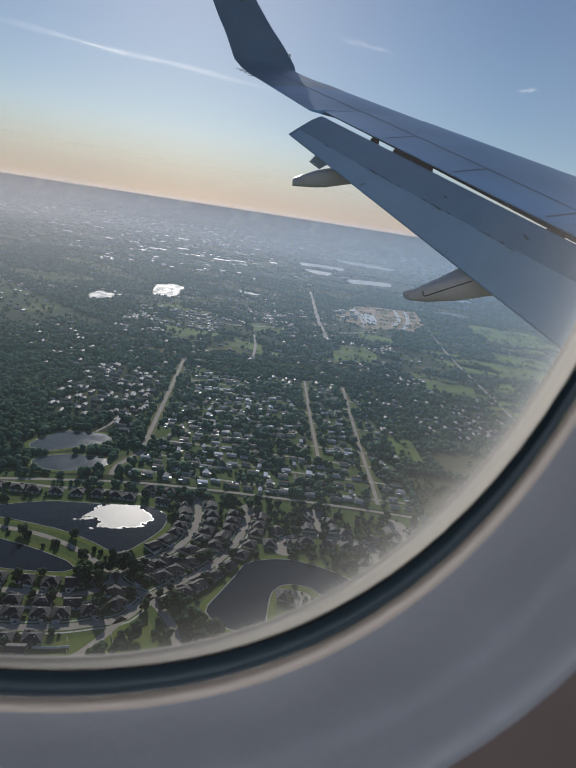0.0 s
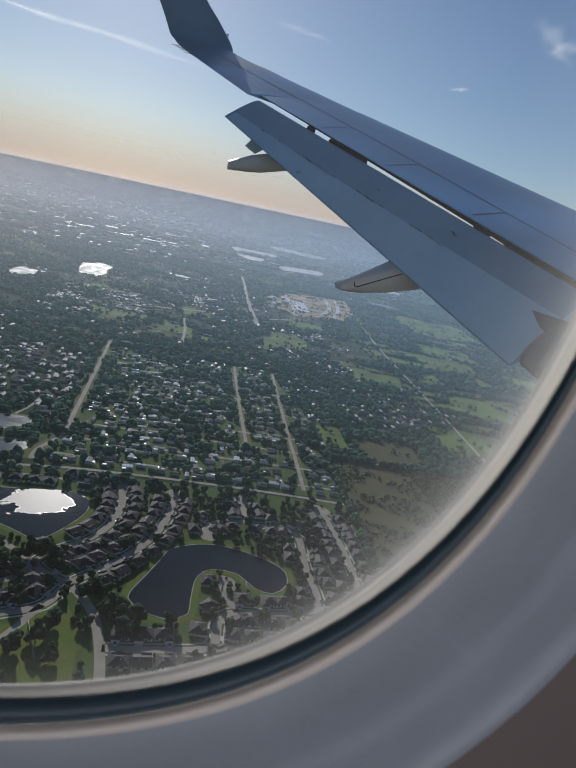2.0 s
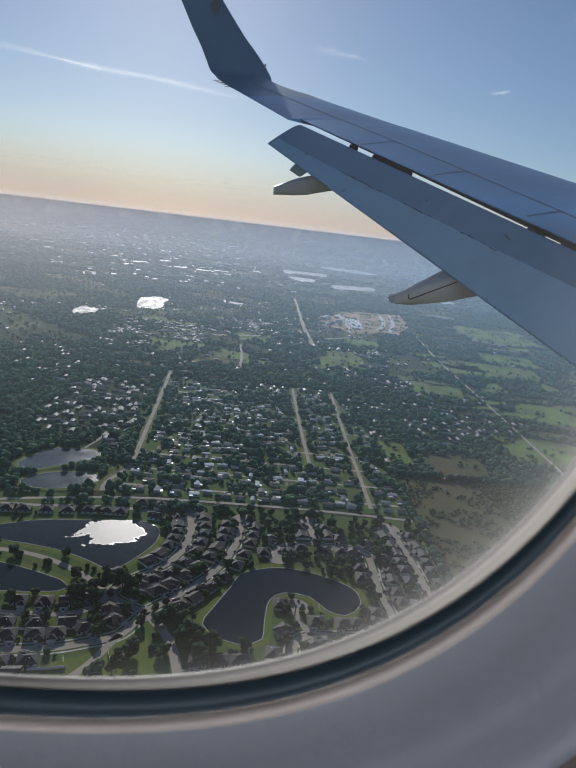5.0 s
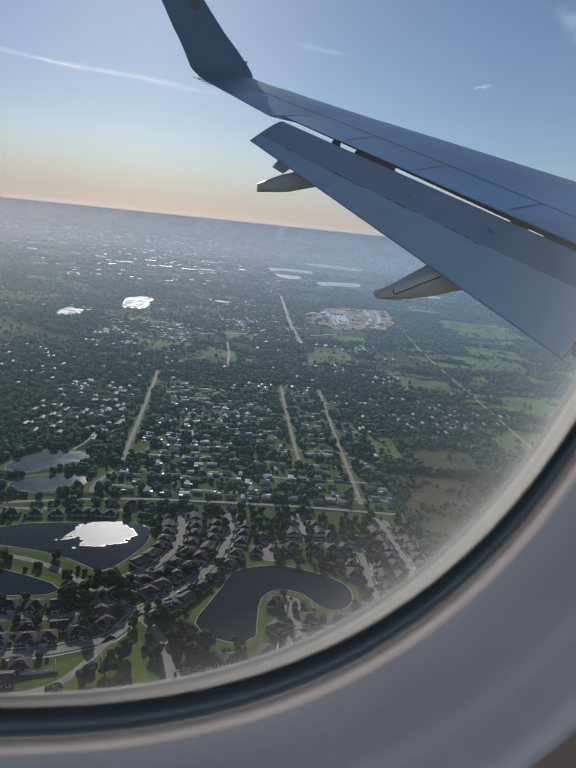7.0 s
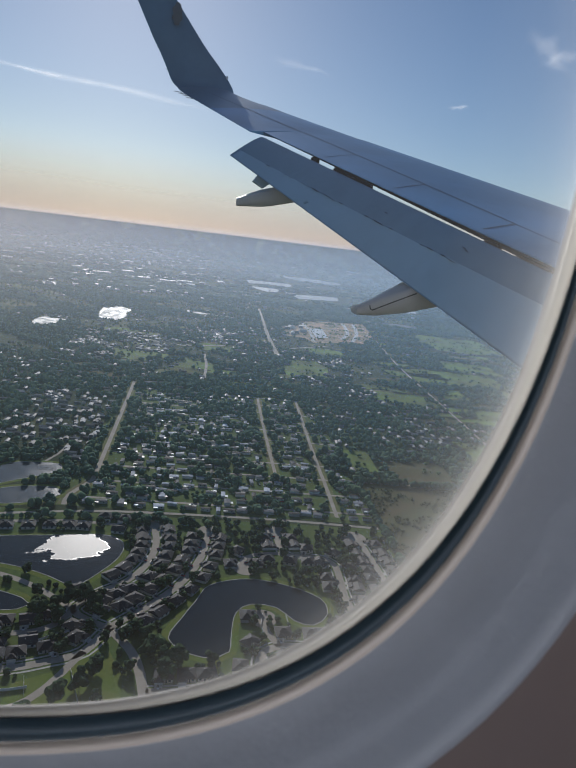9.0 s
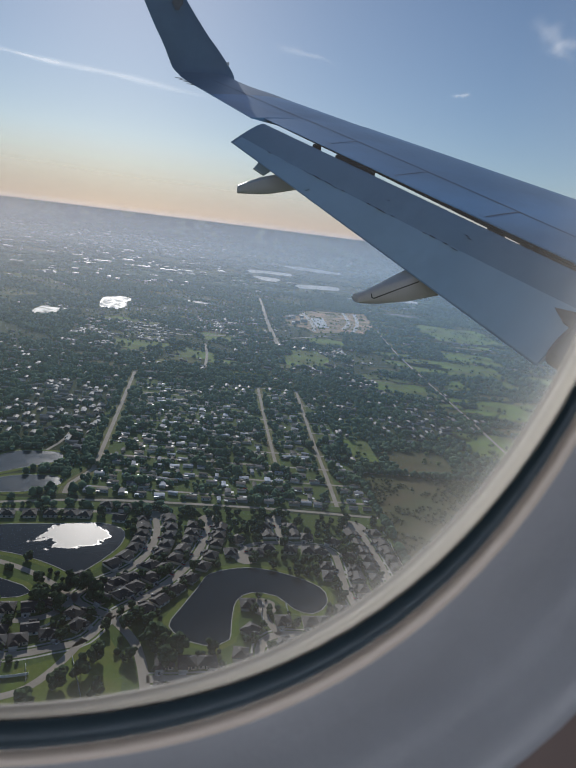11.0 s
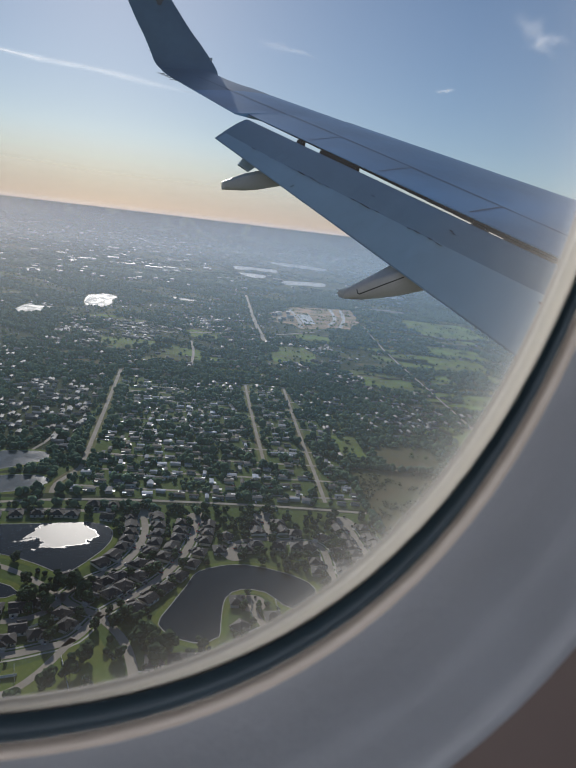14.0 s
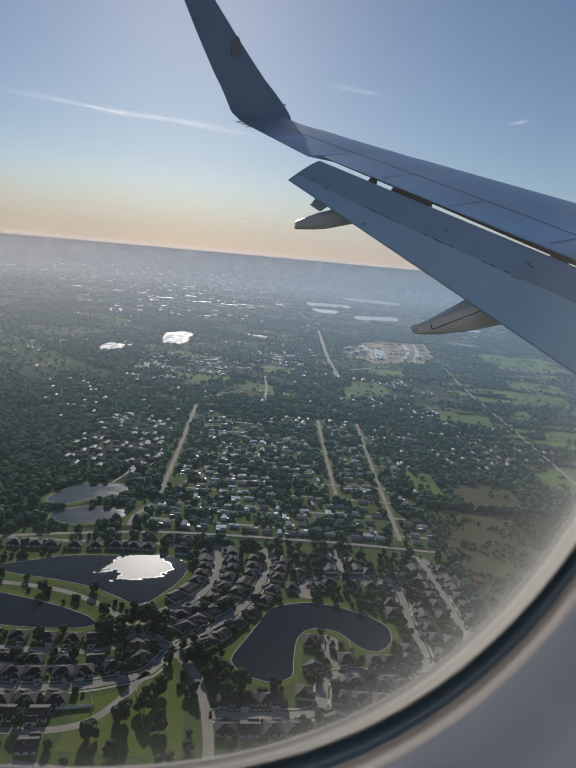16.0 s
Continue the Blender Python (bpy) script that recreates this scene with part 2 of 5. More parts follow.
MEADOW = material("meadow", (0.15, 0.23, 0.055), rough=0.95, spec=0.05, scale=0.015, fine=0.15, fine_scale=0.2, space="World", base2=(0.11, 0.125, 0.05))
OLIVE = material("rough_pasture", (0.13, 0.155, 0.055), rough=0.95, spec=0.05, scale=0.02, fine=0.2, fine_scale=0.15, space="World", base2=(0.15, 0.135, 0.075))
SCRUB = material("dry_field", (0.105, 0.09, 0.047), rough=0.95, spec=0.05, scale=0.02, fine=0.2, fine_scale=0.3, space="World", base2=(0.08, 0.09, 0.04))
SAND = material("bare_sand", (0.46, 0.31, 0.21), rough=0.95, spec=0.05, scale=0.02, fine=0.15, fine_scale=0.12, space="World", base2=(0.20, 0.19, 0.11))
WATER = water_material("pond_water", (0.010, 0.016, 0.022), 0.03, 0.07, 40.0)
WATER_MID = water_material("ruffled_water", (0.045, 0.055, 0.062), 0.11, 0.14, 30.0)
WATER_BRIGHT = water_material("rippled_water", (0.010, 0.016, 0.022), 0.05, 0.45, 17.0, (-98 * math.cos(radians(7.84)) - 511 * math.sin(radians(7.84)), -98 * math.sin(radians(7.84)) + 511 * math.cos(radians(7.84)), 0.2), 27.0)
# the sky's reflection is put into this pale body colour
WATER_SKY_PAINTED = water_material("sky_painted_water", (0.55, 0.56, 0.56), 0.3, 0.4, 120.0)
WATER_FAR = water_material("lake_water", (0.07, 0.08, 0.085), 0.56, 0.72, 22.0)
# haze as tinted film shells; the last one greys and dims the horizon sky
HAZE_SHELLS = {r: film_material("haze", share, share * 0.25, tint, top, reach=r) for r, share, tint, top in (
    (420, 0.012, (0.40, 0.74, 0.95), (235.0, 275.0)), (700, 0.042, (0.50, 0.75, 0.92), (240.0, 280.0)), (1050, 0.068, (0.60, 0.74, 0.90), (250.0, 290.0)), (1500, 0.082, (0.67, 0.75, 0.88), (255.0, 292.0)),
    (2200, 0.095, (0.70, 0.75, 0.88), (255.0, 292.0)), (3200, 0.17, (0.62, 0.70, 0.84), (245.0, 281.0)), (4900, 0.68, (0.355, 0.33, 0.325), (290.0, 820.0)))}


# ---- builders ----
def mesh_of(name, verts, faces, mat, smooth=False):
    me = bpy.data.meshes.new(name)
    me.from_pydata([tuple(v) for v in verts], [], [tuple(f) for f in faces])
    me.materials.append(mat)
    if smooth:
        me.polygons.foreach_set("use_smooth", [True] * len(me.polygons))
    me.update()
    return me


def part(name, me, parent, label=""):
    ob = new(name, me)
    ob.parent = parent
    if label:
        tagged(ob, label)
    return ob


def loft(rings, closed=True, caps=True):
    """Verts and faces through rings of equal length."""
    n = len(rings[0])
    verts = [p for r in rings for p in r]
    faces = []
    for i in range(len(rings) - 1):
        for j in range(n if closed else n - 1):
            k = (j + 1) % n
            faces.append((i * n + j, i * n + k, (i + 1) * n + k, (i + 1) * n + j))
    if caps:
        faces += [tuple(range(n))[::-1], tuple(range((len(rings) - 1) * n, len(rings) * n))]
    return verts, faces


TURN = radians(7.84)  # the street grid against the view


def town(p, q, z=0.0):
    """A place from metres across and along the streets."""
    return Vector((p * math.cos(TURN) - q * math.sin(TURN), p * math.sin(TURN) + q * math.cos(TURN), z))


NEAR, FAR = 2600.0, 2250.0


def sink(x, y, z=0.0):
    """Land far off climbs in a low rim that closes the plain at the horizon."""
    r = math.hypot(x, y)
    if r <= NEAR:
        return Vector((x, y, z))
    c = NEAR + FAR * (1 - math.exp((NEAR - r) / FAR))
    k = c / r
    return Vector((x * k, y * k, H * (1 - k) + z * k))


def far_town(p, q, z=0.0):
    v = town(p, q)
    return sink(v.x, v.y, z)


# ---- the ground ----
def build_ground():
    rad = [0.0, 150, 300, 500, 800, 1200, 1700, 2200, 2600, 2800, 3000, 3300, 3600, 4000, 4500, 5000, 5700, 6500, 7500, 9000, 11000, 14000, 18000, 25000, 40000]
    n = 192
    verts, faces = [(0, 0, 0)], []
    for r in rad[1:]:
        for j in range(n):
            a = 2 * math.pi * j / n
            verts.append(sink(r * math.sin(a), r * math.cos(a)))
    for j in range(n):
        faces.append((0, 1 + (j + 1) % n, 1 + j))
    for i in range(len(rad) - 2):
        for j in range(n):
            k = (j + 1) % n
            a, b = 1 + i * n, 1 + (i + 1) * n
            faces.append((a + j, a + k, b + k, b + j))
    m = bpy.data.materials.new("land")
    m.use_nodes = True
    nt = m.node_tree
    b = nt.nodes["Principled BSDF"]
    b.inputs["Roughness"].default_value, b.inputs["Specular IOR Level"].default_value = 1.0, 0.03
    geo = nt.nodes.new("ShaderNodeNewGeometry")
    col = None
    for sc, det, lo, hi, c in ((0.0016, 6, 0.52, 0.66, (0.105, 0.135, 0.045)), (0.008, 5, 0.56, 0.66, (0.135, 0.14, 0.06)), (0.05, 3, 0.6, 0.72, (0.03, 0.045, 0.02))):
        nz, mr, mx = nt.nodes.new("ShaderNodeTexNoise"), nt.nodes.new("ShaderNodeMapRange"), nt.nodes.new("ShaderNodeMix")
        nz.inputs["Scale"].default_value, nz.inputs["Detail"].default_value = sc, det
        mr.inputs["From Min"].default_value, mr.inputs["From Max"].default_value = lo, hi
        mx.data_type = "RGBA"
        nt.links.new(geo.outputs["Position"], nz.inputs["Vector"])
        nt.links.new(nz.outputs["Fac"], mr.inputs["Value"])
        nt.links.new(mr.outputs["Result"], mx.inputs["Factor"])
        if col:
            nt.links.new(col, mx.inputs["A"])
        else:
            mx.inputs["A"].default_value = (0.048, 0.060, 0.033, 1)
        mx.inputs["B"].default_value = (*c, 1)
        col = mx.outputs["Result"]
    nt.links.new(col, b.inputs["Base Color"])
    g = new("ground", mesh_of("ground", verts, faces, m, True))
    tagged(g, "flat green land of woods, lawns and suburbs", "ground", kind="structure")


build_ground()


def smooth_line(pts, step=6.0, closed=False):
    """Points along a rounded line through pts."""
    out, n = [], len(pts)
    for i in range(n if closed else n - 1):
        if closed:
            p0, p1, p2, p3 = (Vector(pts[(i + d) % n]) for d in (-1, 0, 1, 2))
        else:
            p0, p1, p2, p3 = (Vector(pts[min(max(i + d, 0), n - 1)]) for d in (-1, 0, 1, 2))
        k = max(1, int((p2 - p1).length / step))
        for s in range(k):
            t = s / k
            out.append(0.5 * ((2 * p1) + (p2 - p0) * t + (2 * p0 - 5 * p1 + 4 * p2 - p3) * t * t + (3 * p1 - p0 - 3 * p2 + p3) * t ** 3))
    if not closed:
        out.append(Vector(pts[-1]))
    return out


def sheet(name, outline, mat, z, label, category, place=town, curb=0.0):
    """A flat patch of ground from its outline on the town plan, with a low edge."""
    top = [place(p[0], p[1], z) for p in outline]
    n = len(top)
    verts, faces = list(top), [tuple(range(n))]
    if curb:
        verts += [v - Vector((0, 0, curb)) for v in top]
        faces += [(i, i + n, (i + 1) % n + n, (i + 1) % n) for i in range(n)]
    ob = new(name, mesh_of(name, verts, faces, mat))
    return tagged(ob, label, category, kind="structure")


def grown(outline, d):
    """The outline moved outwards by d."""
    c = sum((Vector(p) for p in outline), Vector((0, 0))) / len(outline)
    n, out = len(outline), []
    area = sum(outline[i][0] * outline[(i + 1) % n][1] - outline[(i + 1) % n][0] * outline[i][1] for i in range(n))
    for i in range(n):
        t = Vector(outline[(i + 1) % n]) - Vector(outline[i - 1])
        nrm = Vector((t.y, -t.x)).normalized() * (1 if area > 0 else -1)
        out.append(Vector(outline[i]) + nrm * d)
    return out


def ribbon(name, pts, width, mat, z, label, category, place=town, step=6.0):
    line = smooth_line(pts, step)
    verts, faces = [], []
    for i, p in enumerate(line):
        t = (line[min(i + 1, len(line) - 1)] - line[max(i - 1, 0)]).normalized()
        nrm = Vector((-t.y, t.x)) * width / 2
        for s, dz in ((1, -0.25), (1, 0), (-1, 0), (-1, -0.25)):
            w = p + nrm * s
            verts.append(place(w.x, w.y, z + dz))
    for i in range(len(line) - 1):
        for j in range(3):
            faces.append((4 * i + j, 4 * i + 4 + j, 4 * i + 5 + j, 4 * i + 1 + j))
    ob = new(name, mesh_of(name, verts, faces, mat))
    tagged(ob, label, category, kind="structure")
    return line


PONDS = {
    "ring": [(-215, 492), (-190, 507), (-161, 520), (-122, 526), (-80, 533), (-62, 526), (-56, 512), (-60, 488), (-79, 453), (-88, 449), (-108, 461), (-133, 472), (-165, 479), (-195, 483)],
    "inner": [(-205, 452), (-185, 451), (-150, 442), (-118, 429), (-110, 421), (-117, 415), (-150, 411), (-190, 413), (-208, 425)],
    "bent": [(20, 458), (50, 470), (81, 464), (109, 446), (111, 424), (98, 410), (84, 415), (72, 431), (52, 434), (40, 422), (36, 398), (34, 376), (25, 369), (8, 372), (-8, 388), (0, 412), (10, 436)],
    "wood": [(-205, 686), (-180, 694), (-154, 694), (-150, 672), (-182, 645), (-205, 628), (-225, 640)],
    "street": [(-205, 606), (-190, 620), (-168, 628), (-141, 628), (-134, 612), (-157, 591), (-185, 584), (-205, 592)],
    "dark": [(-330, 520), (-270, 500), (-240, 470), (-245, 430), (-290, 420), (-330, 450)],
}
SHORES = {}
for key, pts in PONDS.items():
    shore = smooth_line(pts, 7.0, True)
    SHORES[key] = shore
    sheet("bank", grown(shore, 5.5), BANK, 0.12, "mown green grass bank round a pond", "bank")
    edge = [grown(shore, d) for d in (0.45, -0.1)]
    n = len(shore)
    verts = [town(p.x, p.y, z) for ring, z in ((edge[0], 0.13), (edge[0], 0.30), (edge[1], 0.30), (edge[1], 0.1)) for p in ring]
    faces = [(r * n + i, r * n + (i + 1) % n, (r + 1) * n + (i + 1) % n, (r + 1) * n + i) for r in range(3) for i in range(n)]
    tagged(new("shore_edge", mesh_of("shore_edge", verts, faces, CONCRETE)), "pale narrow edging along the pond's shore", "edging", kind="structure")
    sheet("water", shore, WATER_BRIGHT if key == "ring" else WATER_MID if key in ("wood", "street") else WATER, 0.22, "dark still retention pond with sunlit ripples", "pond")

# ---- fields and roads ----
def box_outline(p0, p1, q0, q1, wob=4.0, seed=1):
    rnd = random.Random(seed)
    pts = []
    for (a, b), (c, d) in (((p0, q0), (p1, q0)), ((p1, q0), (p1, q1)), ((p1, q1), (p0, q1)), ((p0, q1), (p0, q0))):
        for s in range(4):
            pts.append((a + (c - a) * s / 4 + rnd.uniform(-wob, wob), b + (d - b) * s / 4 + rnd.uniform(-wob, wob)))
    return pts


sheet("lawn", box_outline(-420, 193, 250, 578, 3, 2), GRASS, 0.05, "suburban lawns between houses and roads", "lawn")
sheet("lawn", box_outline(-132, 193, 588, 1075, 3, 3), GRASS, 0.05, "grass lots of a mobile home park", "lawn")
sheet("field", box_outline(197, 300, 250, 702, 3, 4), SCRUB, 0.06, "dry brown field dotted with bushes", "field")
sheet("field", box_outline(302, 520, 250, 702, 4, 5), SCRUB, 0.05, "dark rough field overgrown with scrub", "field")
sheet("field", box_outline(200, 236, 742, 822, 3, 6), MEADOW, 0.08, "small bright green pasture beside a wood", "field")
sheet("field", box_outline(250, 330, 712, 790, 6, 16), SCRUB, 0.08, "dry grassy lot at the edge of a wood", "field")
for pts in ([(400, 1850), (450, 2000), (480, 2240)], [(425, 1810), (480, 2000), (520, 2240)], [(300, 1760), (315, 1900), (318, 2150)]):
    ribbon("road", pts, 12.0, CONCRETE, 0.25, "new pale road across a building site", "road")
for i, (a, b, c, d) in enumerate(((400, 520, 770, 900), (180, 270, 1270, 1450), (330, 440, 1120, 1200), (500, 640, 1000, 1120), (470, 700, 1330, 1480), (700, 940, 1830, 2140), (330, 420, 1225, 1250), (425, 560, 1385, 1440), (500, 560, 1205, 1270), (460, 505, 1090, 1125), (650, 690, 1250, 1330), (360, 395, 795, 820), (365, 400, 860, 890), (620, 760, 1500, 1640), (260, 360, 1540, 1650), (-60, 20, 1250, 1330), (-190, -110, 1300, 1380), (540, 760, 700, 900), (-20, 60, 1480, 1560), (780, 1000, 1150, 1400))):
    sheet("field", box_outline(a, b, c, d, 14, 20 + i), MEADOW, 0.08, "open green pasture among woods", "field")
rnd = random.Random(77)
for i in range(104):
    c, d = (rnd.uniform(330 if i % 3 else 430, 1050), rnd.uniform(860, 2150)) if i < 84 else (rnd.uniform(-330, 240), rnd.uniform(1130, 1800))
    w, h = rnd.uniform(25, 95) * (1 if i < 84 else 0.6), rnd.uniform(9, 26)
    pts = []
    for j in range(14):
        a = 2 * math.pi * j / 14
        k = rnd.uniform(0.6, 1.1)
        pts.append((c + w * k * math.copysign(abs(math.cos(a)) ** 0.6, math.cos(a)), d + h * k * math.copysign(abs(math.sin(a)) ** 0.6, math.sin(a))))
    sheet("clearing", smooth_line(pts, 12.0, True), rnd.choice((MEADOW, OLIVE, OLIVE, SCRUB)), 0.055, "ragged grassy clearing between woods", "clearing")
sheet("water", [(326, 2016), (372, 2047), (360, 1856), (320, 1832)], WATER_SKY_PAINTED, 0.5, "pale square basin on a building site", "pond")
sheet("building_site", [(327, 2199), (440, 2240), (566, 2284), (545, 2100), (522, 1953), (440, 1768), (376, 1780), (297, 1735), (281, 1808), (228, 1819), (233, 2017), (290, 2060)], SAND, 0.1, "bare pale earth of a building site", "building site")
sheet("lawn", [(-100, 300), (-30, 300), (-34, 350), (-52, 385), (-75, 352), (-98, 340)], BANK, 0.09, "open green grass beside a road", "lawn")

ROADS = [  # points across and along the streets, and the width
    ([(-420, 505), (-300, 530), (-176, 563), (-91, 580), (4, 585), (100, 585), (192, 580)], 5.5),
    ([(-125, 590), (-125, 613), (-112, 650), (-110, 676), (-115, 869), (-122, 1109)], 6.2),
    ([(96, 700), (95, 879), (96, 1068)], 5.2),
    ([(152, 600), (154, 674), (156, 799), (164, 1065)], 5.4),
    ([(-36, 560), (-34, 555), (-29, 522), (-33, 487), (-46, 459), (-65, 440), (-78, 417), (-60, 402), (-49, 397)], 7.5),
    ([(18, 552), (17, 546), (11, 500), (-3, 460), (-27, 424), (-49, 398), (-62, 371), (-81, 361), (-108, 352), (-160, 347), (-230, 352)], 8.0),
    ([(-49, 396), (-29, 368), (-18, 328), (-14, 285), (-16, 240)], 8.0),
    ([(82, 562), (87, 517), (108, 514), (130, 504), (131, 450), (134, 412), (128, 392)], 7.5),
    ([(87, 517), (60, 512), (48, 500), (50, 486)], 6.5),
    ([(160, 556), (165, 545), (170, 500), (172, 455), (170, 425), (160, 402), (128, 392), (100, 385), (70, 384), (56, 372), (50, 345), (20, 338), (-18, 335)], 8.0),
    ([(70, 384), (62, 400), (60, 416)], 7.0),
    ([(50, 345), (100, 345), (150, 348), (182, 352)], 7.0),
    ([(-420, 470), (-300, 462), (-215, 468), (-170, 466), (-143, 460), (-118, 448), (-96, 432), (-78, 417)], 6.5),
    ([(-230, 402), (-225, 388), (-170, 386), (-110, 388), (-88, 398), (-78, 417)], 7.0),
    ([(-230, 545), (-170, 548), (-110, 556), (-60, 553)], 6.0),
    ([(-230, 352), (-228, 388), (-230, 402), (-232, 440)], 7.0),
    ([(-230, 318), (-150, 312), (-90, 322), (-62, 371)], 6.5),
    ([(-120, 290), (-60, 285), (-16, 285), (60, 292), (140, 296), (185, 298)], 6.5),
    ([(-170, 700), (-160, 740), (-158, 800)], 4.0),
    ([(-122, 1109), (-60, 1120), (96, 1100), (164, 1090), (300, 1080)], 6.0),
    ([(171, 1500), (171, 1828), (184, 2428)], 14.0),
    ([(0, 1180), (2, 1300), (-4, 1420)], 7.0),
    ([(-60, 1500), (70, 1560), (190, 1590), (330, 1700)], 9.0),
    ([(430, 250), (436, 500), (440, 705), (455, 1000), (480, 1500), (520, 1900)], 6.0),
    ([(440, 705), (300, 706), (197, 704)], 4.0),
    ([(-420, 1480), (-300, 1500), (-170, 1537), (-60, 1500)], 8.0),
]
LINES = []
for pts, w in ROADS:
    w *= 0.82
    LINES.append((ribbon("road", pts, w, ROAD, 0.14, "pale grey asphalt street", "road"), w))
for k in (1, 2, 3):
    ribbon("verge", ROADS[k][0], ROADS[k][1] * 0.82 + 8.0, OLIVE, 0.075, "mown grass verge along a street", "verge")
for p, q, r in ((82, 562, 10), (60, 416, 11), (182, 352, 11), (160, 556, 13), (18, 552, 11), (-36, 560, 10), (50, 486, 10), (128, 392, 9)):
    sheet("road", [(p + r * math.cos(a * math.pi / 12), q + r * math.sin(a * math.pi / 12)) for a in range(24)], ROAD, 0.16, "round asphalt turning place of a street", "road")

LAKES = [
    [(-319, 1872), (-329, 2005), (-310, 2015), (-295, 2060), (-248, 2025), (-250, 1930), (-241, 1869), (-259, 1784), (-300, 1793)],
    [(-436, 1591), (-441, 1675), (-431, 1730), (-412, 1700), (-400, 1707), (-364, 1715), (-359, 1682), (-372, 1670), (-385, 1628), (-403, 1574)],
    [(205, 3851), (300, 3900), (461, 3911), (440, 3680), (300, 3700), (209, 3644)],
    [(212, 3425), (300, 3450), (357, 3399), (314, 3215), (250, 3250)],
    [(417, 3179), (520, 3260), (651, 3304), (620, 3110), (500, 3060), (416, 3017)],
    [(-660, 2560), (-622, 2600), (-586, 2470), (-600, 2440), (-640, 2500)],
    [(500, 4600), (700, 4700), (900, 4500), (800, 4300), (600, 4350)],
    [(700, 3000), (860, 3060), (1000, 2980), (900, 2880)],
    [(640, 2350), (720, 2400), (800, 2370), (760, 2290), (690, 2300)],
    [(-95, 2150), (0, 2120), (90, 2085), (80, 2060), (0, 2085), (-80, 2110)],
]
# lakes beyond 2900 carry the sky's brightness in their colour
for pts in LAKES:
    sheet("water", smooth_line(pts, 25.0, True), WATER_SKY_PAINTED if pts[0][1] > 2900 else WATER_FAR, 0.6, "distant pale lake showing the bright sky", "lake", far_town)

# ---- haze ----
# upright film shells round the eye, in place of hazy air
for r, mat in HAZE_SHELLS.items():
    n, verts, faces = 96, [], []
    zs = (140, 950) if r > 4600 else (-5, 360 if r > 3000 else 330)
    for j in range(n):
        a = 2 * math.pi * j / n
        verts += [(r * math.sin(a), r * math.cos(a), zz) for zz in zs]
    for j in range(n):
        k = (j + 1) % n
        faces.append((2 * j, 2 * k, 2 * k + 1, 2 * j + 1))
    tagged(new("haze", mesh_of("haze", verts, faces, mat, True)), "tinted film shell standing in for haze", "haze", kind="structure")

# ---- the aircraft's axes at the camera ----
OUT_AZ = radians(-11.7)
EYE = Vector((0, 0, H))
OUT0, FORE = Vector((math.sin(OUT_AZ), math.cos(OUT_AZ), 0)), Vector((math.cos(OUT_AZ), -math.sin(OUT_AZ), 0))
BANK_ANGLE = radians(9)
UPZ = Vector((0, 0, 1))
OUT = OUT0 * math.cos(BANK_ANGLE) + UPZ * math.sin(BANK_ANGLE)
UPW = UPZ * math.cos(BANK_ANGLE) - OUT0 * math.sin(BANK_ANGLE)


def wing_at(l, g, z):
    """A place from metres outboard, forward and above the eye."""
    return EYE + OUT0 * l + FORE * g + UPZ * z


def section(l, lead, trail, z, thick, lean=0.0, n=12, rise=0.0):
    """An airfoil ring from the trailing edge over the top to the nose and back below; lean turns its thickness from up to inboard."""
    top, low = [], []
    up = UPZ * math.cos(lean) - OUT0 * math.sin(lean)
    for i in range(n + 1):
        s = 0.5 - 0.5 * math.cos(math.pi * i / n)  # 0 at the nose
        y = 5 * (0.2969 * math.sqrt(s) - 0.126 * s - 0.3516 * s ** 2 + 0.2843 * s ** 3 - 0.1015 * s ** 4) * thick
        c = wing_at(l, lead + (trail - lead) * s, z + rise * s)
        top.append(c + up * (y * 1.1 + 0.004))
        low.append(c - up * (y * 0.75 + 0.004))
    return top[::-1] + low


def wing_z(l):
    return 0.80 + 0.295 * (l - 7.79)


def lead_g(l):
    return 9.246 - 0.523 * l


def slot_z(l):
    return 1.635 - 0.262 * (11 - l)


def slot_g(l):
    return 1.35 + 0.29 * (11.15 - l)


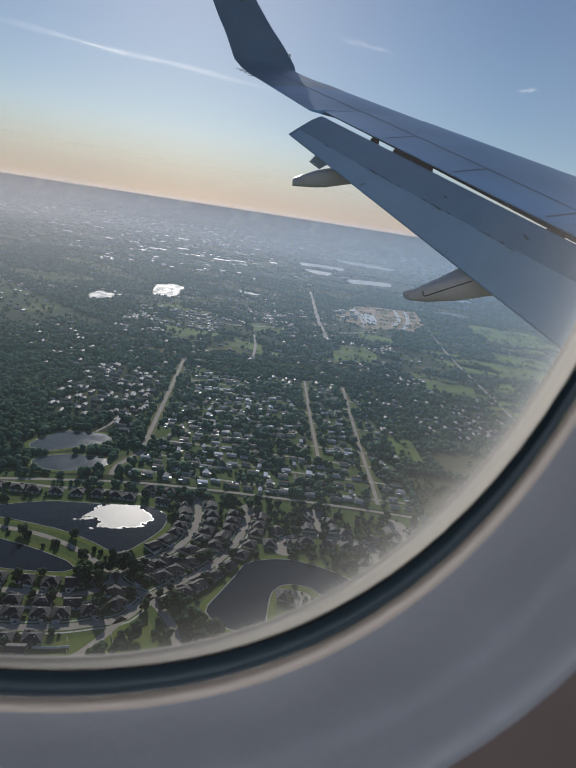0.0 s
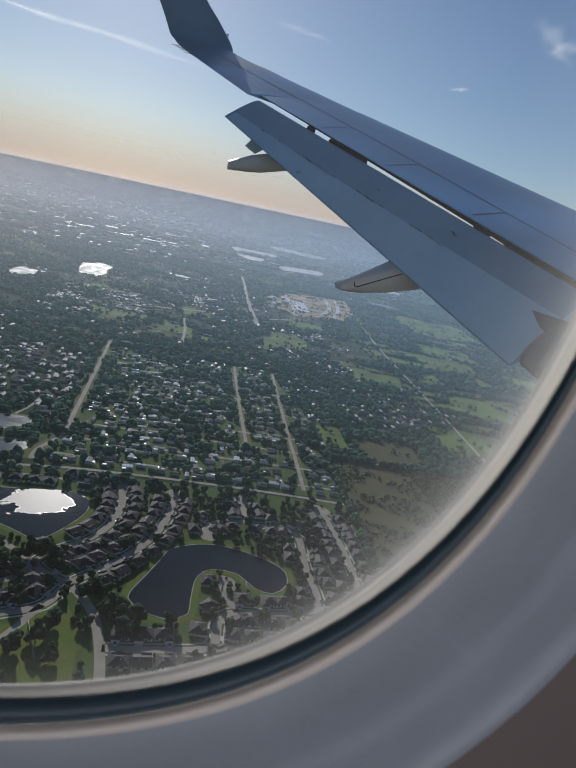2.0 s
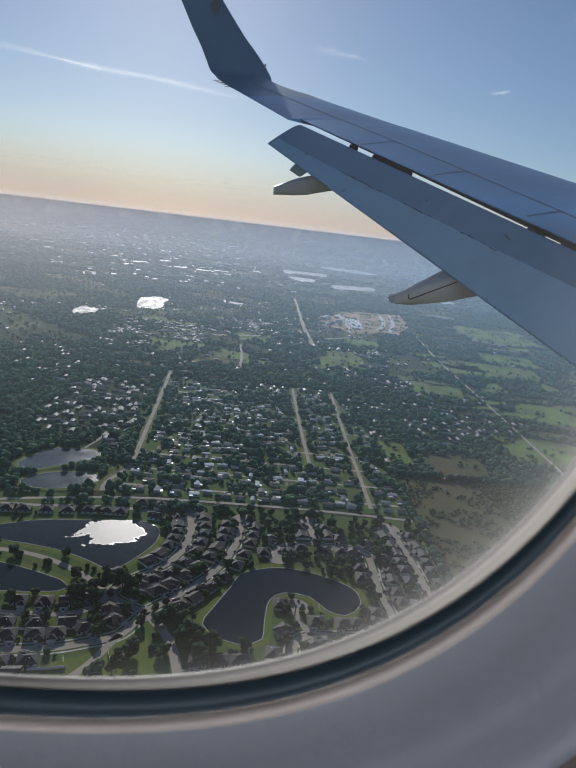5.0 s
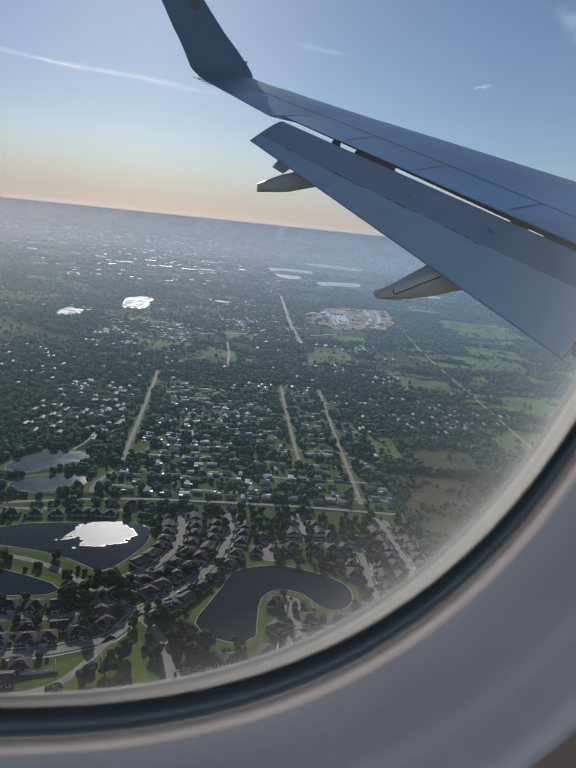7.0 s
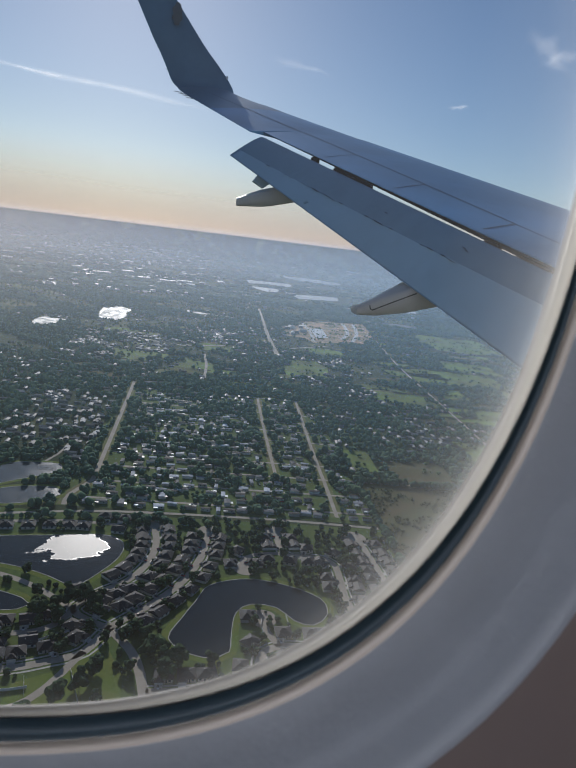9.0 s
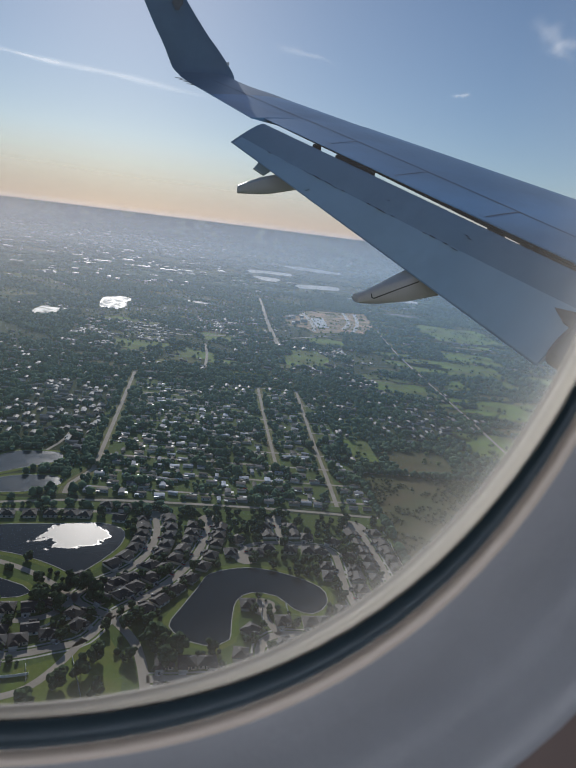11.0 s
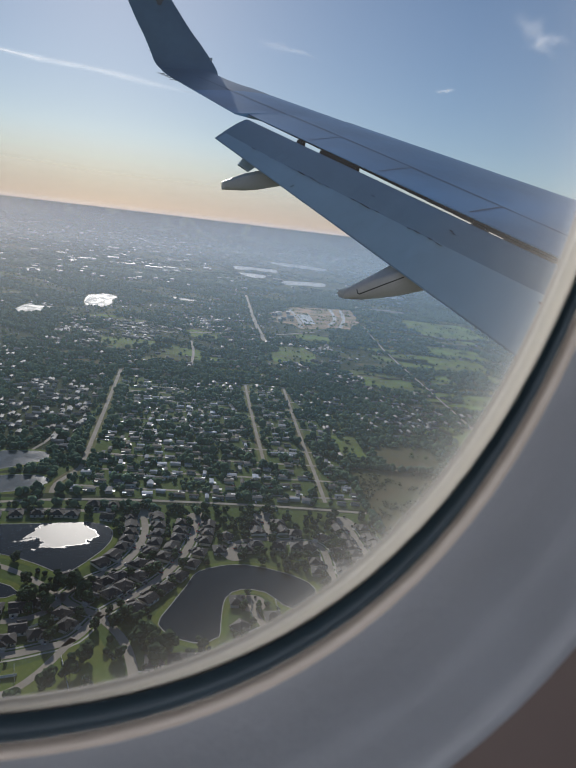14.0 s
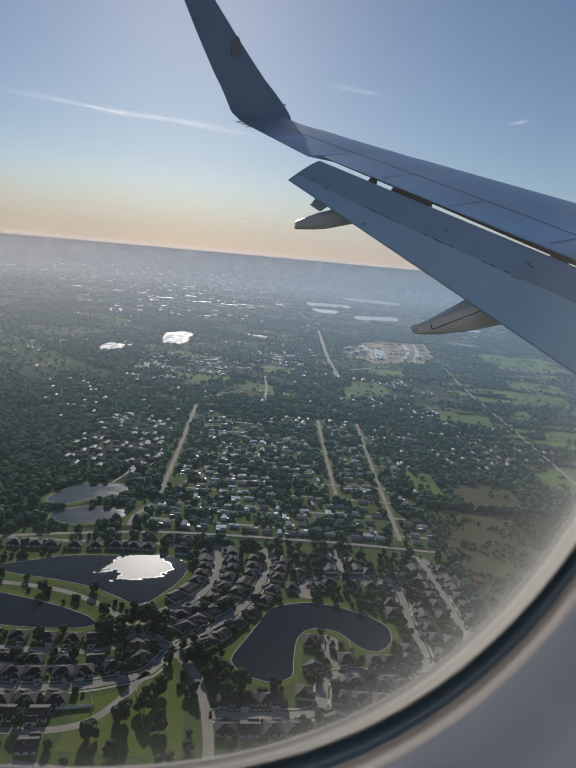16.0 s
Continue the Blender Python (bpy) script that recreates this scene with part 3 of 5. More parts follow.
def build_wing():
    wing = tagged(new("aircraft_wing"), "grey painted airliner wing with lowered flaps and upturned tip", "wing")
    wing.location = wing_at(6, 3, 0)
    inv = Matrix.Translation(wing_at(6, 3, 0)).inverted()

    def put(name, rings, mat, label="", caps=True, parent=None, smooth=True):
        v, f = loft(rings, True, caps)
        me = mesh_of(name, [inv @ p for p in v], f, mat, smooth)
        ob = part(name, me, parent or wing, label)
        if smooth:
            me.set_sharp_from_angle(angle=radians(45))
        return ob

    ls = [-0.6, 0.6, 2.5, 4.5, 6.5, 8.5, 10.0, 11.12]
    put("inner_panel", [section(l, lead_g(l), slot_g(l), wing_z(l) - 0.14, 0.50 - 0.02 * l, rise=slot_z(l) - wing_z(l) + 0.14) for l in ls], WING_PAINT, "satin grey upper wing skin")
    ls = [11.13, 12.0, 12.7, 13.195]
    put("outer_panel", [section(l, lead_g(l), 1.13 - 0.296 * (l - 11.15), wing_z(l) - 0.14, 0.2776 - 0.012 * (l - 11.12)) for l in ls], WING_PAINT)
    tip = ((15.3, 1.244, -0.10, 2.90, 0.227, 0), (15.52, 1.12, -0.14, 2.98, 0.23, 14), (15.70, 1.12, -0.28, 3.13, 0.22, 34), (15.82, 0.97, -0.40, 3.38, 0.16, 58), (15.90, 0.70, -0.57, 3.70, 0.10, 72), (15.98, 0.38, -0.78, 4.05, 0.095, 77), (16.2, -0.30, -1.24, 4.93, 0.08, 78), (16.42, -0.95, -1.66, 5.80, 0.06, 78), (16.48, -1.2, -1.75, 6.0, 0.03, 78))
    tip = [(l, lead_g(l), 1.13 - 0.296 * (l - 11.15), wing_z(l) - 0.14, 0.2776 - 0.012 * (l - 11.12), 0) for l in (13.2, 14.0, 14.7)] + list(tip)
    full = []
    for i in range(len(tip) - 1):
        q0, q1, q2, q3 = (np.array(tip[min(max(i + d, 0), len(tip) - 1)], float) for d in (-1, 0, 1, 2))
        for s in (0.0, 0.25, 0.5, 0.75):
            full.append(tuple(0.5 * (2 * q1 + (q2 - q0) * s + (2 * q0 - 5 * q1 + 4 * q2 - q3) * s * s + (3 * q1 - q0 - 3 * q2 + q3) * s ** 3)))
    tip = full + [tip[-1]]
    wl = put("winglet", [section(l, a, b, z, th, radians(le)) for l, a, b, z, th, le in tip], TIP_PAINT, "tall upswept winglet, shaded grey")
    # flap
    ls = [11.0, 10.0, 9.0, 8.0, 7.0, 6.0, 5.0, 4.25]

    def flap_ring(l, cut=0.0):
        g0, z0 = slot_g(l) - 0.04, slot_z(l) - 0.047 - 0.004 * (l - 5)
        g1, z1 = 0.83 + 0.29 * (11 - l) + cut, 1.21 - 0.2985 * (11 - l) + cut * 0.5
        ring, n = [], 10
        nrm = (UPZ * (g0 - g1) + FORE * -(z0 - z1)).normalized()
        for side in (1, -1):
            for i in range(n + 1) if side == -1 else range(n, -1, -1):
                s = 0.5 - 0.5 * math.cos(math.pi * i / n)
                y = 5 * (0.2969 * math.sqrt(s) - 0.126 * s - 0.3516 * s ** 2 + 0.2843 * s ** 3 - 0.1015 * s ** 4)
                ring.append(wing_at(l, g0 + (g1 - g0) * s, z0 + (z1 - z0) * s) + nrm * side * (y * (0.07 if side > 0 else 0.08) + 0.004))
        return ring

    put("outboard_flap", [flap_ring(l) for l in ls], FLAP_PAINT, "lowered grey flap with chipped fasteners")
    put("inboard_flap", [[p - UPZ * 0.07 + FORE * 0.03 for p in flap_ring(l)] for l in (4.01, 3.0, 1.6, 0.0)], FLAP_SKIN)
    # dark seals close the slot where brackets stand
    for a, b in ((9.28, 9.12), (8.62, 7.72), (5.68, 5.5), (5.26, 3.0)):
        rings = []
        for l in (a, b):
            g, z = slot_g(l), slot_z(l) - 0.012
            rings.append([wing_at(l, g + dg, z + dz) for dg, dz in ((0.01, 0.002), (-0.03, -0.012), (-0.05, -0.07), (0.01, -0.07))])
        put("slot_seal", rings, DARK_SEAL, "dark rubber slot seal")
    # flap track fairings: stations of forward place, underside, inboard shoulder and outboard top
    for l, half, rows, seam in (
        (9.55, 0.10, ((0.88, 0.38, 0.47, 0.48), (0.885, 0.366, 0.475, 0.485), (1.20, 0.392, 0.60, 0.635), (1.37, 0.42, 0.65, 0.69), (1.71, 0.516, 0.74, 0.78), (2.3, 0.64, 0.83, 0.85), (2.9, 0.78, 0.86, 0.87)), ()),
        (6.00, 0.15, ((1.815, -0.62, -0.575, -0.59), (1.82, -0.646, -0.562, -0.58), (1.912, -0.644, -0.51, -0.555), (2.017, -0.637, -0.455, -0.49), (2.33, -0.58, -0.328, -0.285), (2.64, -0.49, -0.25, -0.21), (3.2, -0.33, -0.20, -0.17), (3.9, -0.22, -0.17, -0.16)),
         ((1.925, -0.535), (1.935, -0.572), (1.955, -0.58), (2.05, -0.533), (2.20, -0.46), (2.385, -0.372)))):
        rings = []
        for g, zb, zs, zt in rows:
            m = (zb + zs) / 2
            sl = half if g > rows[1][0] + 0.01 else half * 0.8
            rings.append([wing_at(l + sl * a, g, z) for a, z in ((-0.55, zb), (-0.82, zb + 0.012), (-0.97, m - 0.03), (-1.0, m + 0.02), (-0.97, zs - 0.03), (-0.88, zs - 0.008), (-0.74, zs), (0.8, zt), (0.97, zt - 0.02), (1.0, (zb + zt) / 2), (0.8, zb + 0.01), (0.5, zb))])
        fair = put("flap_track_fairing", rings, FAIRING, "warm grey canoe-shaped flap track fairing")
        if seam:
            pts = []
            for k, (g, z) in enumerate(seam):
                g1, z1 = seam[min(k + 1, len(seam) - 1)]
                g0, z0 = seam[max(k - 1, 0)]
                t = Vector((g1 - g0, z1 - z0)).normalized() * 0.005
                pts += [wing_at(l - half - 0.004, g - t.y, z + t.x), wing_at(l - half - 0.004, g + t.y, z - t.x)]
            part("seam", mesh_of("seam", [inv @ p for p in pts], [(2 * i, 2 * i + 2, 2 * i + 3, 2 * i + 1) for i in range(len(seam) - 1)], DARK_SEAL), fair, "dark panel seam")
    rings = [[wing_at(l, g, z) for g, z in ((1.134, 0.775), (1.302, 0.692), (1.41, 0.779), (1.40, 0.90), (1.22, 0.90))] for l in (10.1, 9.92)]
    put("flap_bracket", rings, FLAP_PAINT, "small hinge bracket under the flap", smooth=False)
    # dark strip below the edge of the upper skin, drawn for the slot's shade
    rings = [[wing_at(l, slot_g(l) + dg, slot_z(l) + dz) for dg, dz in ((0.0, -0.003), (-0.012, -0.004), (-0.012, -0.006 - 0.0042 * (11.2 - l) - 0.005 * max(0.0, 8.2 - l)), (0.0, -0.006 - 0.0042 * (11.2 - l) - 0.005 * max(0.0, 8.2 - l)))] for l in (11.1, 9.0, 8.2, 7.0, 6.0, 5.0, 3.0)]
    put("slot_cove", rings, DARK_SEAL, "dark strip imitating shade along the flap slot", smooth=False)
    # panel seams on the upper skin
    def top_point(l, s):
        inn = l < 11.13
        a, b = lead_g(l), slot_g(l) if inn else 1.13 - 0.296 * (l - 11.15)
        th, z = (0.50 - 0.02 * l, wing_z(l) - 0.14 + s * (slot_z(l) - wing_z(l) + 0.14)) if inn else (0.2776 - 0.012 * (l - 11.12), wing_z(l) - 0.14)
        y = 5 * (0.2969 * math.sqrt(s) - 0.126 * s - 0.3516 * s ** 2 + 0.2843 * s ** 3 - 0.1015 * s ** 4) * th
        return wing_at(l, a + (b - a) * s, z) + UPZ * (y * 1.1 + 0.006)

    def seam_line(pts, w=0.012):
        v, f = [], []
        for i, p in enumerate(pts):
            t = (pts[min(i + 1, len(pts) - 1)] - pts[max(i - 1, 0)]).normalized()
            side = t.cross(UPZ).normalized() * w / 2
            v += [p + side, p - side]
        f = [(2 * i, 2 * i + 2, 2 * i + 3, 2 * i + 1) for i in range(len(pts) - 1)]
        part("seam", mesh_of("seam", [inv @ p for p in v], f, DARK_SEAL), wing, "thin dark panel seam")

    seam_line([top_point(4 + i * 0.3555, 0.76 + 0.025 * (3.75 - i * 0.3555)) for i in range(21)], 0.019)
    seam_line([top_point(11.14 + i * 0.33, 0.62) for i in range(12)], 0.022)
    for a, b in ((9.15, 9.45), (7.45, 7.75), (5.90, 6.15)):
        e = 0.76 + 0.025 * (7.75 - b)
        seam_line([top_point(a + (b - a) * i / 6, 0.97 + (e - 0.97) * i / 6) for i in range(7)], 0.02)
    # static wicks
    for l, z in ((15.2, 2.90), (14.9, 2.82), (14.6, 2.74), (14.3, 2.65), (15.86, 3.45), (15.95, 4.0), (16.1, 4.5)):
        g = 1.13 - 0.296 * (min(l, 15.3) - 11.15) - max(0, z - 3.0) * 0.42
        r = 0.008
        rings = [[wing_at(l + r * k * math.cos(a * 1.57), g + 0.03 - d, z - 0.07 + r * k * math.sin(a * 1.57)) for a in range(4)] for d, k in ((0, 1), (0.17, 0.6))]
        put("static_wick", rings, DARK_SEAL)
    # worn fasteners along the middle of the flap
    rnd = random.Random(5)

    def flap_point(l, s):
        ring = flap_ring(l)[:11]
        d = [(p - ring[-1]).length / (ring[0] - ring[-1]).length for p in ring]
        k = max(i for i in range(10) if d[i] >= s or i == 0)
        f = (d[k] - s) / max(1e-6, d[k] - d[k + 1])
        return ring[k].lerp(ring[k + 1], f) + (UPZ * 0.5 - FORE * 0.9) * 0.012

    FLAP_MARK = (0.66, -0.056)
    rows = []
    for k in range(23):
        l = 10.9 - k * 0.302
        m = FLAP_MARK[0] + FLAP_MARK[1] * (9.8 - l)
        rows.append([flap_point(l, m + (0.985 - m) * j / 5) - (UPZ * 0.5 - FORE * 0.9) * 0.007 for j in range(6)])
    v, f = loft(rows, False, False)
    part("rear_skin", mesh_of("rear_skin", [inv @ p for p in v], f, FLAP_SKIN, True), wing, "lighter grey rear skin of the flap")

    def on_flap(l, s, h):
        ring = flap_ring(l)
        return ring[10].lerp(ring[0], s) + (UPZ * 0.7 - FORE * 0.7) * h

    rings = [[on_flap(4.25, s_, h), on_flap(4.19, s_, h + 0.03), on_flap(4.07, s_, h + 0.03), on_flap(4.02, s_, h), on_flap(4.02, s_, -0.05), on_flap(4.25, s_, -0.05)] for s_, h in ((0.40, 0.03), (0.50, 0.05), (0.70, 0.05), (0.84, 0.03), (0.90, -0.02))]
    bar = put("track_housing", rings, TRACK, "dark flap track housing between the flaps", smooth=False)
    rings = [[on_flap(a, b, h) for a, b in ((4.46, 0.46), (4.02, 0.30), (4.02, 0.56), (4.32, 0.54))] for h in (0.06, 0.03)]
    part("cover", mesh_of("cover", [inv @ p for p in loft(rings)[0]], loft(rings)[1], TRACK), bar, "dark triangular cover plate")
    l = 9.85
    while l > 5.55:
        w = rnd.choice((0.04, 0.06, 0.10, 0.2))
        s = FLAP_MARK[0] + FLAP_MARK[1] * (9.8 - l) + rnd.uniform(-0.012, 0.012)
        seam_line([flap_point(l, s), flap_point(l - w, s)], rnd.uniform(0.02, 0.045))
        l -= w + rnd.choice((0.05, 0.1, 0.12, 0.3, 0.5))
    for l, s in ((5.75, 0.22), (5.7, 0.24), (8.3, 0.86), (8.32, 0.9), (7.0, 0.3)):
        seam_line([flap_point(l, s), flap_point(l - 0.05, s)], 0.025)
    # slat tip bump on the leading edge, and the tip lamp
    c = top_point(14.3, 0.05) - UPZ * 0.03
    put("slat_end", [[c + OUT0 * d + FORE * (0.05 * math.cos(a * 0.785) * k - 0.523 * d) + UPZ * (0.02 * math.sin(a * 0.785) * k + 0.295 * d + 0.03) for a in range(8)] for d, k in ((-0.75, 0.2), (-0.5, 0.8), (0.0, 1.0), (0.06, 0.3))], WING_PAINT)
    c = wing_at(15.82, 0.955, 3.40)
    put("tip_lamp", [[c + OUT0 * d + FORE * (0.03 * math.cos(a * 0.785)) + UPZ * (0.045 * math.sin(a * 0.785)) for a in range(8)] for d in (-0.05, 0.03)], WHITE_PAINT, "clear lamp on the winglet root")
    c = wing_at(16.06, -0.27, 4.60)
    disc = [c - OUT0 * 0.062 + FORE * 0.11 * math.cos(a * 0.3927) * (1 + 0.25 * math.sin(3 * a)) + UPZ * 0.26 * math.sin(a * 0.3927) + OUT0 * 0.2 * 0.30 * math.sin(a * 0.3927) for a in range(16)]
    part("emblem", mesh_of("emblem", [inv @ p for p in disc], [tuple(range(16))], EMBLEM), wl, "faded brown emblem patch")
    return wing


build_wing()

# ---- the cabin window ----
WIN_U, WIN_V, WIN_D, WIN_A, WIN_B, WIN_N, LEAN, SWING = -0.06308, 0.11910, 0.10746, 0.13557, 0.19420, 3.010, -0.32997, -0.13015
LEANT = OUT * math.cos(LEAN) + UPW * math.sin(LEAN)
UPWW = UPW * math.cos(LEAN) - OUT * math.sin(LEAN)
FOREW = FORE * math.cos(SWING) + LEANT * math.sin(SWING)
OUTW = LEANT * math.cos(SWING) - FORE * math.sin(SWING)


def wall_at(u, v, d):
    """A place from metres forward, up and outward on the cabin wall."""
    return EYE + FOREW * u + UPWW * v + OUTW * (WIN_D + d)


RING_N = 192


def window_ring(off, d):
    """A ring that far outside the clear opening; the rim is broad at the front, the gasket broad at the foot."""
    out = []
    for j in range(RING_N):
        t = 2 * math.pi * j / RING_N
        c, s = math.cos(t), math.sin(t)
        k = 1.0 / (abs(c) ** WIN_N + abs(s) ** WIN_N) ** (1 / WIN_N)
        f = 0.42 + 0.50 * max(0.0, -s) ** 3
        o = off * (0.55 + 0.60 * max(0.0, c) ** 1.5) if off < 0 else off * f if off < 0.0087 else off - 0.0087 * (1 - f)
        if 0.004 < off < 0.0075:  # the lip is broader at the front
            o *= 0.76 + 0.24 * max(0.0, -s) ** 3
        out.append(wall_at(WIN_U + (WIN_A + o) * c * k, WIN_V + (WIN_B + o) * s * k, d))
    return out


def ring_part(name, profile, mat, label, parent):
    v, f = loft([window_ring(o, d) for o, d in profile], True, False)
    return part(name, mesh_of(name, v, f, mat, True), parent, label)


win = tagged(new("window_1"), "rounded aircraft cabin window with grey plastic surround", "window", kind="structure")
# rim's glow share is raised at the front and cut below, imitating uneven light
ring_part("rim", [(-0.0030, 0.0012), (-0.0030, 0.0004), (-0.0026, 0.0), (-0.0004, 0.0), (0.0, 0.0008)], RIM, "pale cream plastic rim, glow raised at the front", win).data.attributes.new("film", "FLOAT", "POINT").data.foreach_set("value", [0.04 + 0.50 * max(0.0, math.cos(2 * math.pi * (j + 5) / RING_N)) ** 2 for _ in range(5) for j in range(RING_N)])
ring_part("gasket", [(0.0, 0.0008), (0.0004, 0.0042), (0.0016, 0.0046), (0.0022, 0.0030)], DARK_SEAL, "black rubber gasket in a groove", win)
ring_part("seal", [(0.0022, 0.0030), (0.0030, 0.0016), (0.0042, 0.0009), (0.0054, 0.0010), (0.0064, 0.0020), (0.0068, 0.0016)], BLUE_SEAL, "smooth blue-black seal", win)
ring_part("lip", [(0.0068, 0.0014), (0.0069, 0.0), (0.0074, -0.0005), (0.0082, -0.0005), (0.0087, 0.0)], LIP, "thin tan lip round the window", win)
ring_part("surround", [(0.0087, 0.0), (0.0105, -0.0012), (0.013, -0.0040), (0.0152, -0.0072), (0.0162, -0.0082), (0.0172, -0.0089), (0.0182, -0.0098), (0.0205, -0.0124), (0.0222, -0.0140), (0.0238, -0.0143), (0.0245, -0.0125)], BEZEL, "moulded grey plastic window surround", win)
pane = part("pane", mesh_of("pane", window_ring(-0.0005, 0.0016), [tuple(range(RING_N))], PANE), win, "smudged clear acrylic pane")
pane.visible_shadow = False
# milky edge film, thickened toward the front to imitate glare on that side
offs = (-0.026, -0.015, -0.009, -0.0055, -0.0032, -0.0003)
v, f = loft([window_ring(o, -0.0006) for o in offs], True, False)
me = mesh_of("smear", v, f, EDGE_VEIL)
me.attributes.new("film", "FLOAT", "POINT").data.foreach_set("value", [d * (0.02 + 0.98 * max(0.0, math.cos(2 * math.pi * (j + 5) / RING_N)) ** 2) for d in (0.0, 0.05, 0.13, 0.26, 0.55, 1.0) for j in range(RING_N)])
smear = part("smear", me, pane, "milky film along the pane's edge, thickened at the front as glare")
smear.visible_shadow = False


def build_cabin():
    ring = window_ring(0.0240, -0.0134)
    n = len(ring)
    outer = []
    for j in range(n):
        t = 2 * math.pi * j / n
        c, s = math.cos(t), math.sin(t)
        k = 1.0 / max(abs(c), abs(s))
        outer.append(wall_at(WIN_U + 0.5 * c * k, WIN_V - 0.1 + 0.5 * s * k, -0.0144))
    v, f = loft([ring, outer, [p + OUTW * 0.05 for p in outer], window_ring(0.055, 0.030), window_ring(0.010, 0.0085), window_ring(0.0102, 0.002)], True, False)
    tagged(new("wall_window", mesh_of("wall_window", v, f, TRIM_BROWN)), "brown-grey cabin side wall", "wall", kind="structure")

    def slab(name, u0, u1, v0, v1, d0, d1, label, holes=False):
        c = [wall_at(u, v_, d) for u in (u0, u1) for v_ in (v0, v1) for d in (d0, d1)]
        fc = [(0, 1, 3, 2), (4, 6, 7, 5), (0, 4, 5, 1), (2, 3, 7, 6), (0, 2, 6, 4), (1, 5, 7, 3)]
        tagged(new(name, mesh_of(name, c, fc, BEZEL)), label, name.split("_")[0], kind="structure")

    u0, u1, v0, v1 = WIN_U - 0.5, WIN_U + 0.5, WIN_V - 0.6, WIN_V + 0.4
    slab("ceiling", u0, u1, v1, v1 + 0.05, -3.1, -0.02, "pale curved cabin ceiling")
    slab("floor", u0, u1, v0 - 0.05, v0, -3.1, -0.02, "dark cabin floor")
    slab("wall_rear", u0 - 0.05, u0, v0, v1, -3.1, -0.02, "plain cabin partition")
    slab("wall_front", u1, u1 + 0.05, v0, v1, -3.1, -0.02, "plain cabin partition")
    # opposite wall with its windows
    d = -3.1
    slab("wall_far_low", u0, u1, v0, WIN_V - 0.2, d - 0.05, d, "far cabin wall")
    slab("wall_far_top", u0, u1, WIN_V + 0.2, v1, d - 0.05, d, "far cabin wall")
    xs = [u0, WIN_U - 0.4, WIN_U - 0.14, WIN_U + 0.14, WIN_U + 0.4, u1]
    for i in (0, 2, 4):
        slab("wall_far_pier", xs[i], xs[i + 1], WIN_V - 0.2, WIN_V + 0.2, d - 0.05, d, "far cabin wall between windows")
    for i in (1, 3):
        la = new("window_light", bpy.data.lights.new("window_light", "AREA"))
        la.data.shape, la.data.size, la.data.size_y = "RECTANGLE", 0.25, 0.38
        la.data.energy, la.data.color = (10.5 if i == 1 else 6.5), (1.0, 0.97, 0.96)
        la.matrix_world = look(wall_at((xs[i] + xs[i + 1]) / 2, WIN_V, d + 0.01), wall_at((xs[i] + xs[i + 1]) / 2, WIN_V - 0.1, 0))


build_cabin()


def build_fuselage():
    """The barrel round the cabin, from behind the wing to ahead of it, open at the window."""
    r, n = 2.1, 96
    us = [-7.0, -5.0, -3.0, -1.5, -0.8, -0.46, 0.26, 0.7, 1.5, 3.0, 5.0, 7.0, 9.0, 11.0]
    axis = EYE - OUT * 1.90 - UPW * 0.2
    rings = []
    for u in us:
        rings.append([axis + FORE * u + OUT * (r * math.cos(2 * math.pi * j / n)) + UPW * (r * 1.06 * math.sin(2 * math.pi * j / n)) for j in range(n)])
    v, f = loft(rings)
    keep = []
    for q in f:
        c = sum((v[i] for i in q), Vector()) / len(q) - EYE
        if len(q) == 4 and -0.46 < c.dot(FORE) < 0.26 and -0.28 < c.dot(UPW) < 0.72 and c.dot(OUT) > 0:
            continue
        keep.append(q)
    m = material("hull_paint", (0.62, 0.63, 0.65), rough=0.3, var=0.04, scale=0.5, fine=0.03)
    ob = new("fuselage", mesh_of("fuselage", v, keep, m, True))
    ob.data.set_sharp_from_angle(angle=radians(40))
    tagged(ob, "pale painted aircraft fuselage with a cabin window", "fuselage", kind="structure")


build_fuselage()

# ---- plan of what is free ----
P0, Q0, CELL, NP_, NQ_ = -1000.0, 236.0, 4.0, 600, 640
PC = P0 + CELL * (np.arange(NP_) + 0.5)
QC = Q0 + CELL * (np.arange(NQ_) + 0.5)
GP, GQ = np.meshgrid(PC, QC, indexing="ij")


def inside(outline):
    hit = np.zeros(GP.shape, bool)
    n = len(outline)
    for i in range(n):
        x0, y0, x1, y1 = outline[i][0], outline[i][1], outline[(i + 1) % n][0], outline[(i + 1) % n][1]
        if y0 == y1:
            continue
        cross = ((y0 > GQ) != (y1 > GQ)) & (GP < (x1 - x0) * (GQ - y0) / (y1 - y0) + x0)
        hit ^= cross
    return hit


def disc(mask, p, q, r):
    i0, i1 = int((p - r - P0) / CELL), int((p + r - P0) / CELL) + 1
    j0, j1 = int((q - r - Q0) / CELL), int((q + r - Q0) / CELL) + 1
    i0, j0 = max(i0, 0), max(j0, 0)
    if i1 <= i0 or j1 <= j0:
        return
    sub = (slice(i0, i1), slice(j0, j1))
    mask[sub] |= (GP[sub] - p) ** 2 + (GQ[sub] - q) ** 2 <= r * r


def at_cell(mask, p, q):
    i, j = int((p - P0) / CELL), int((q - Q0) / CELL)
    return bool(mask[i, j]) if 0 <= i < NP_ and 0 <= j < NQ_ else True


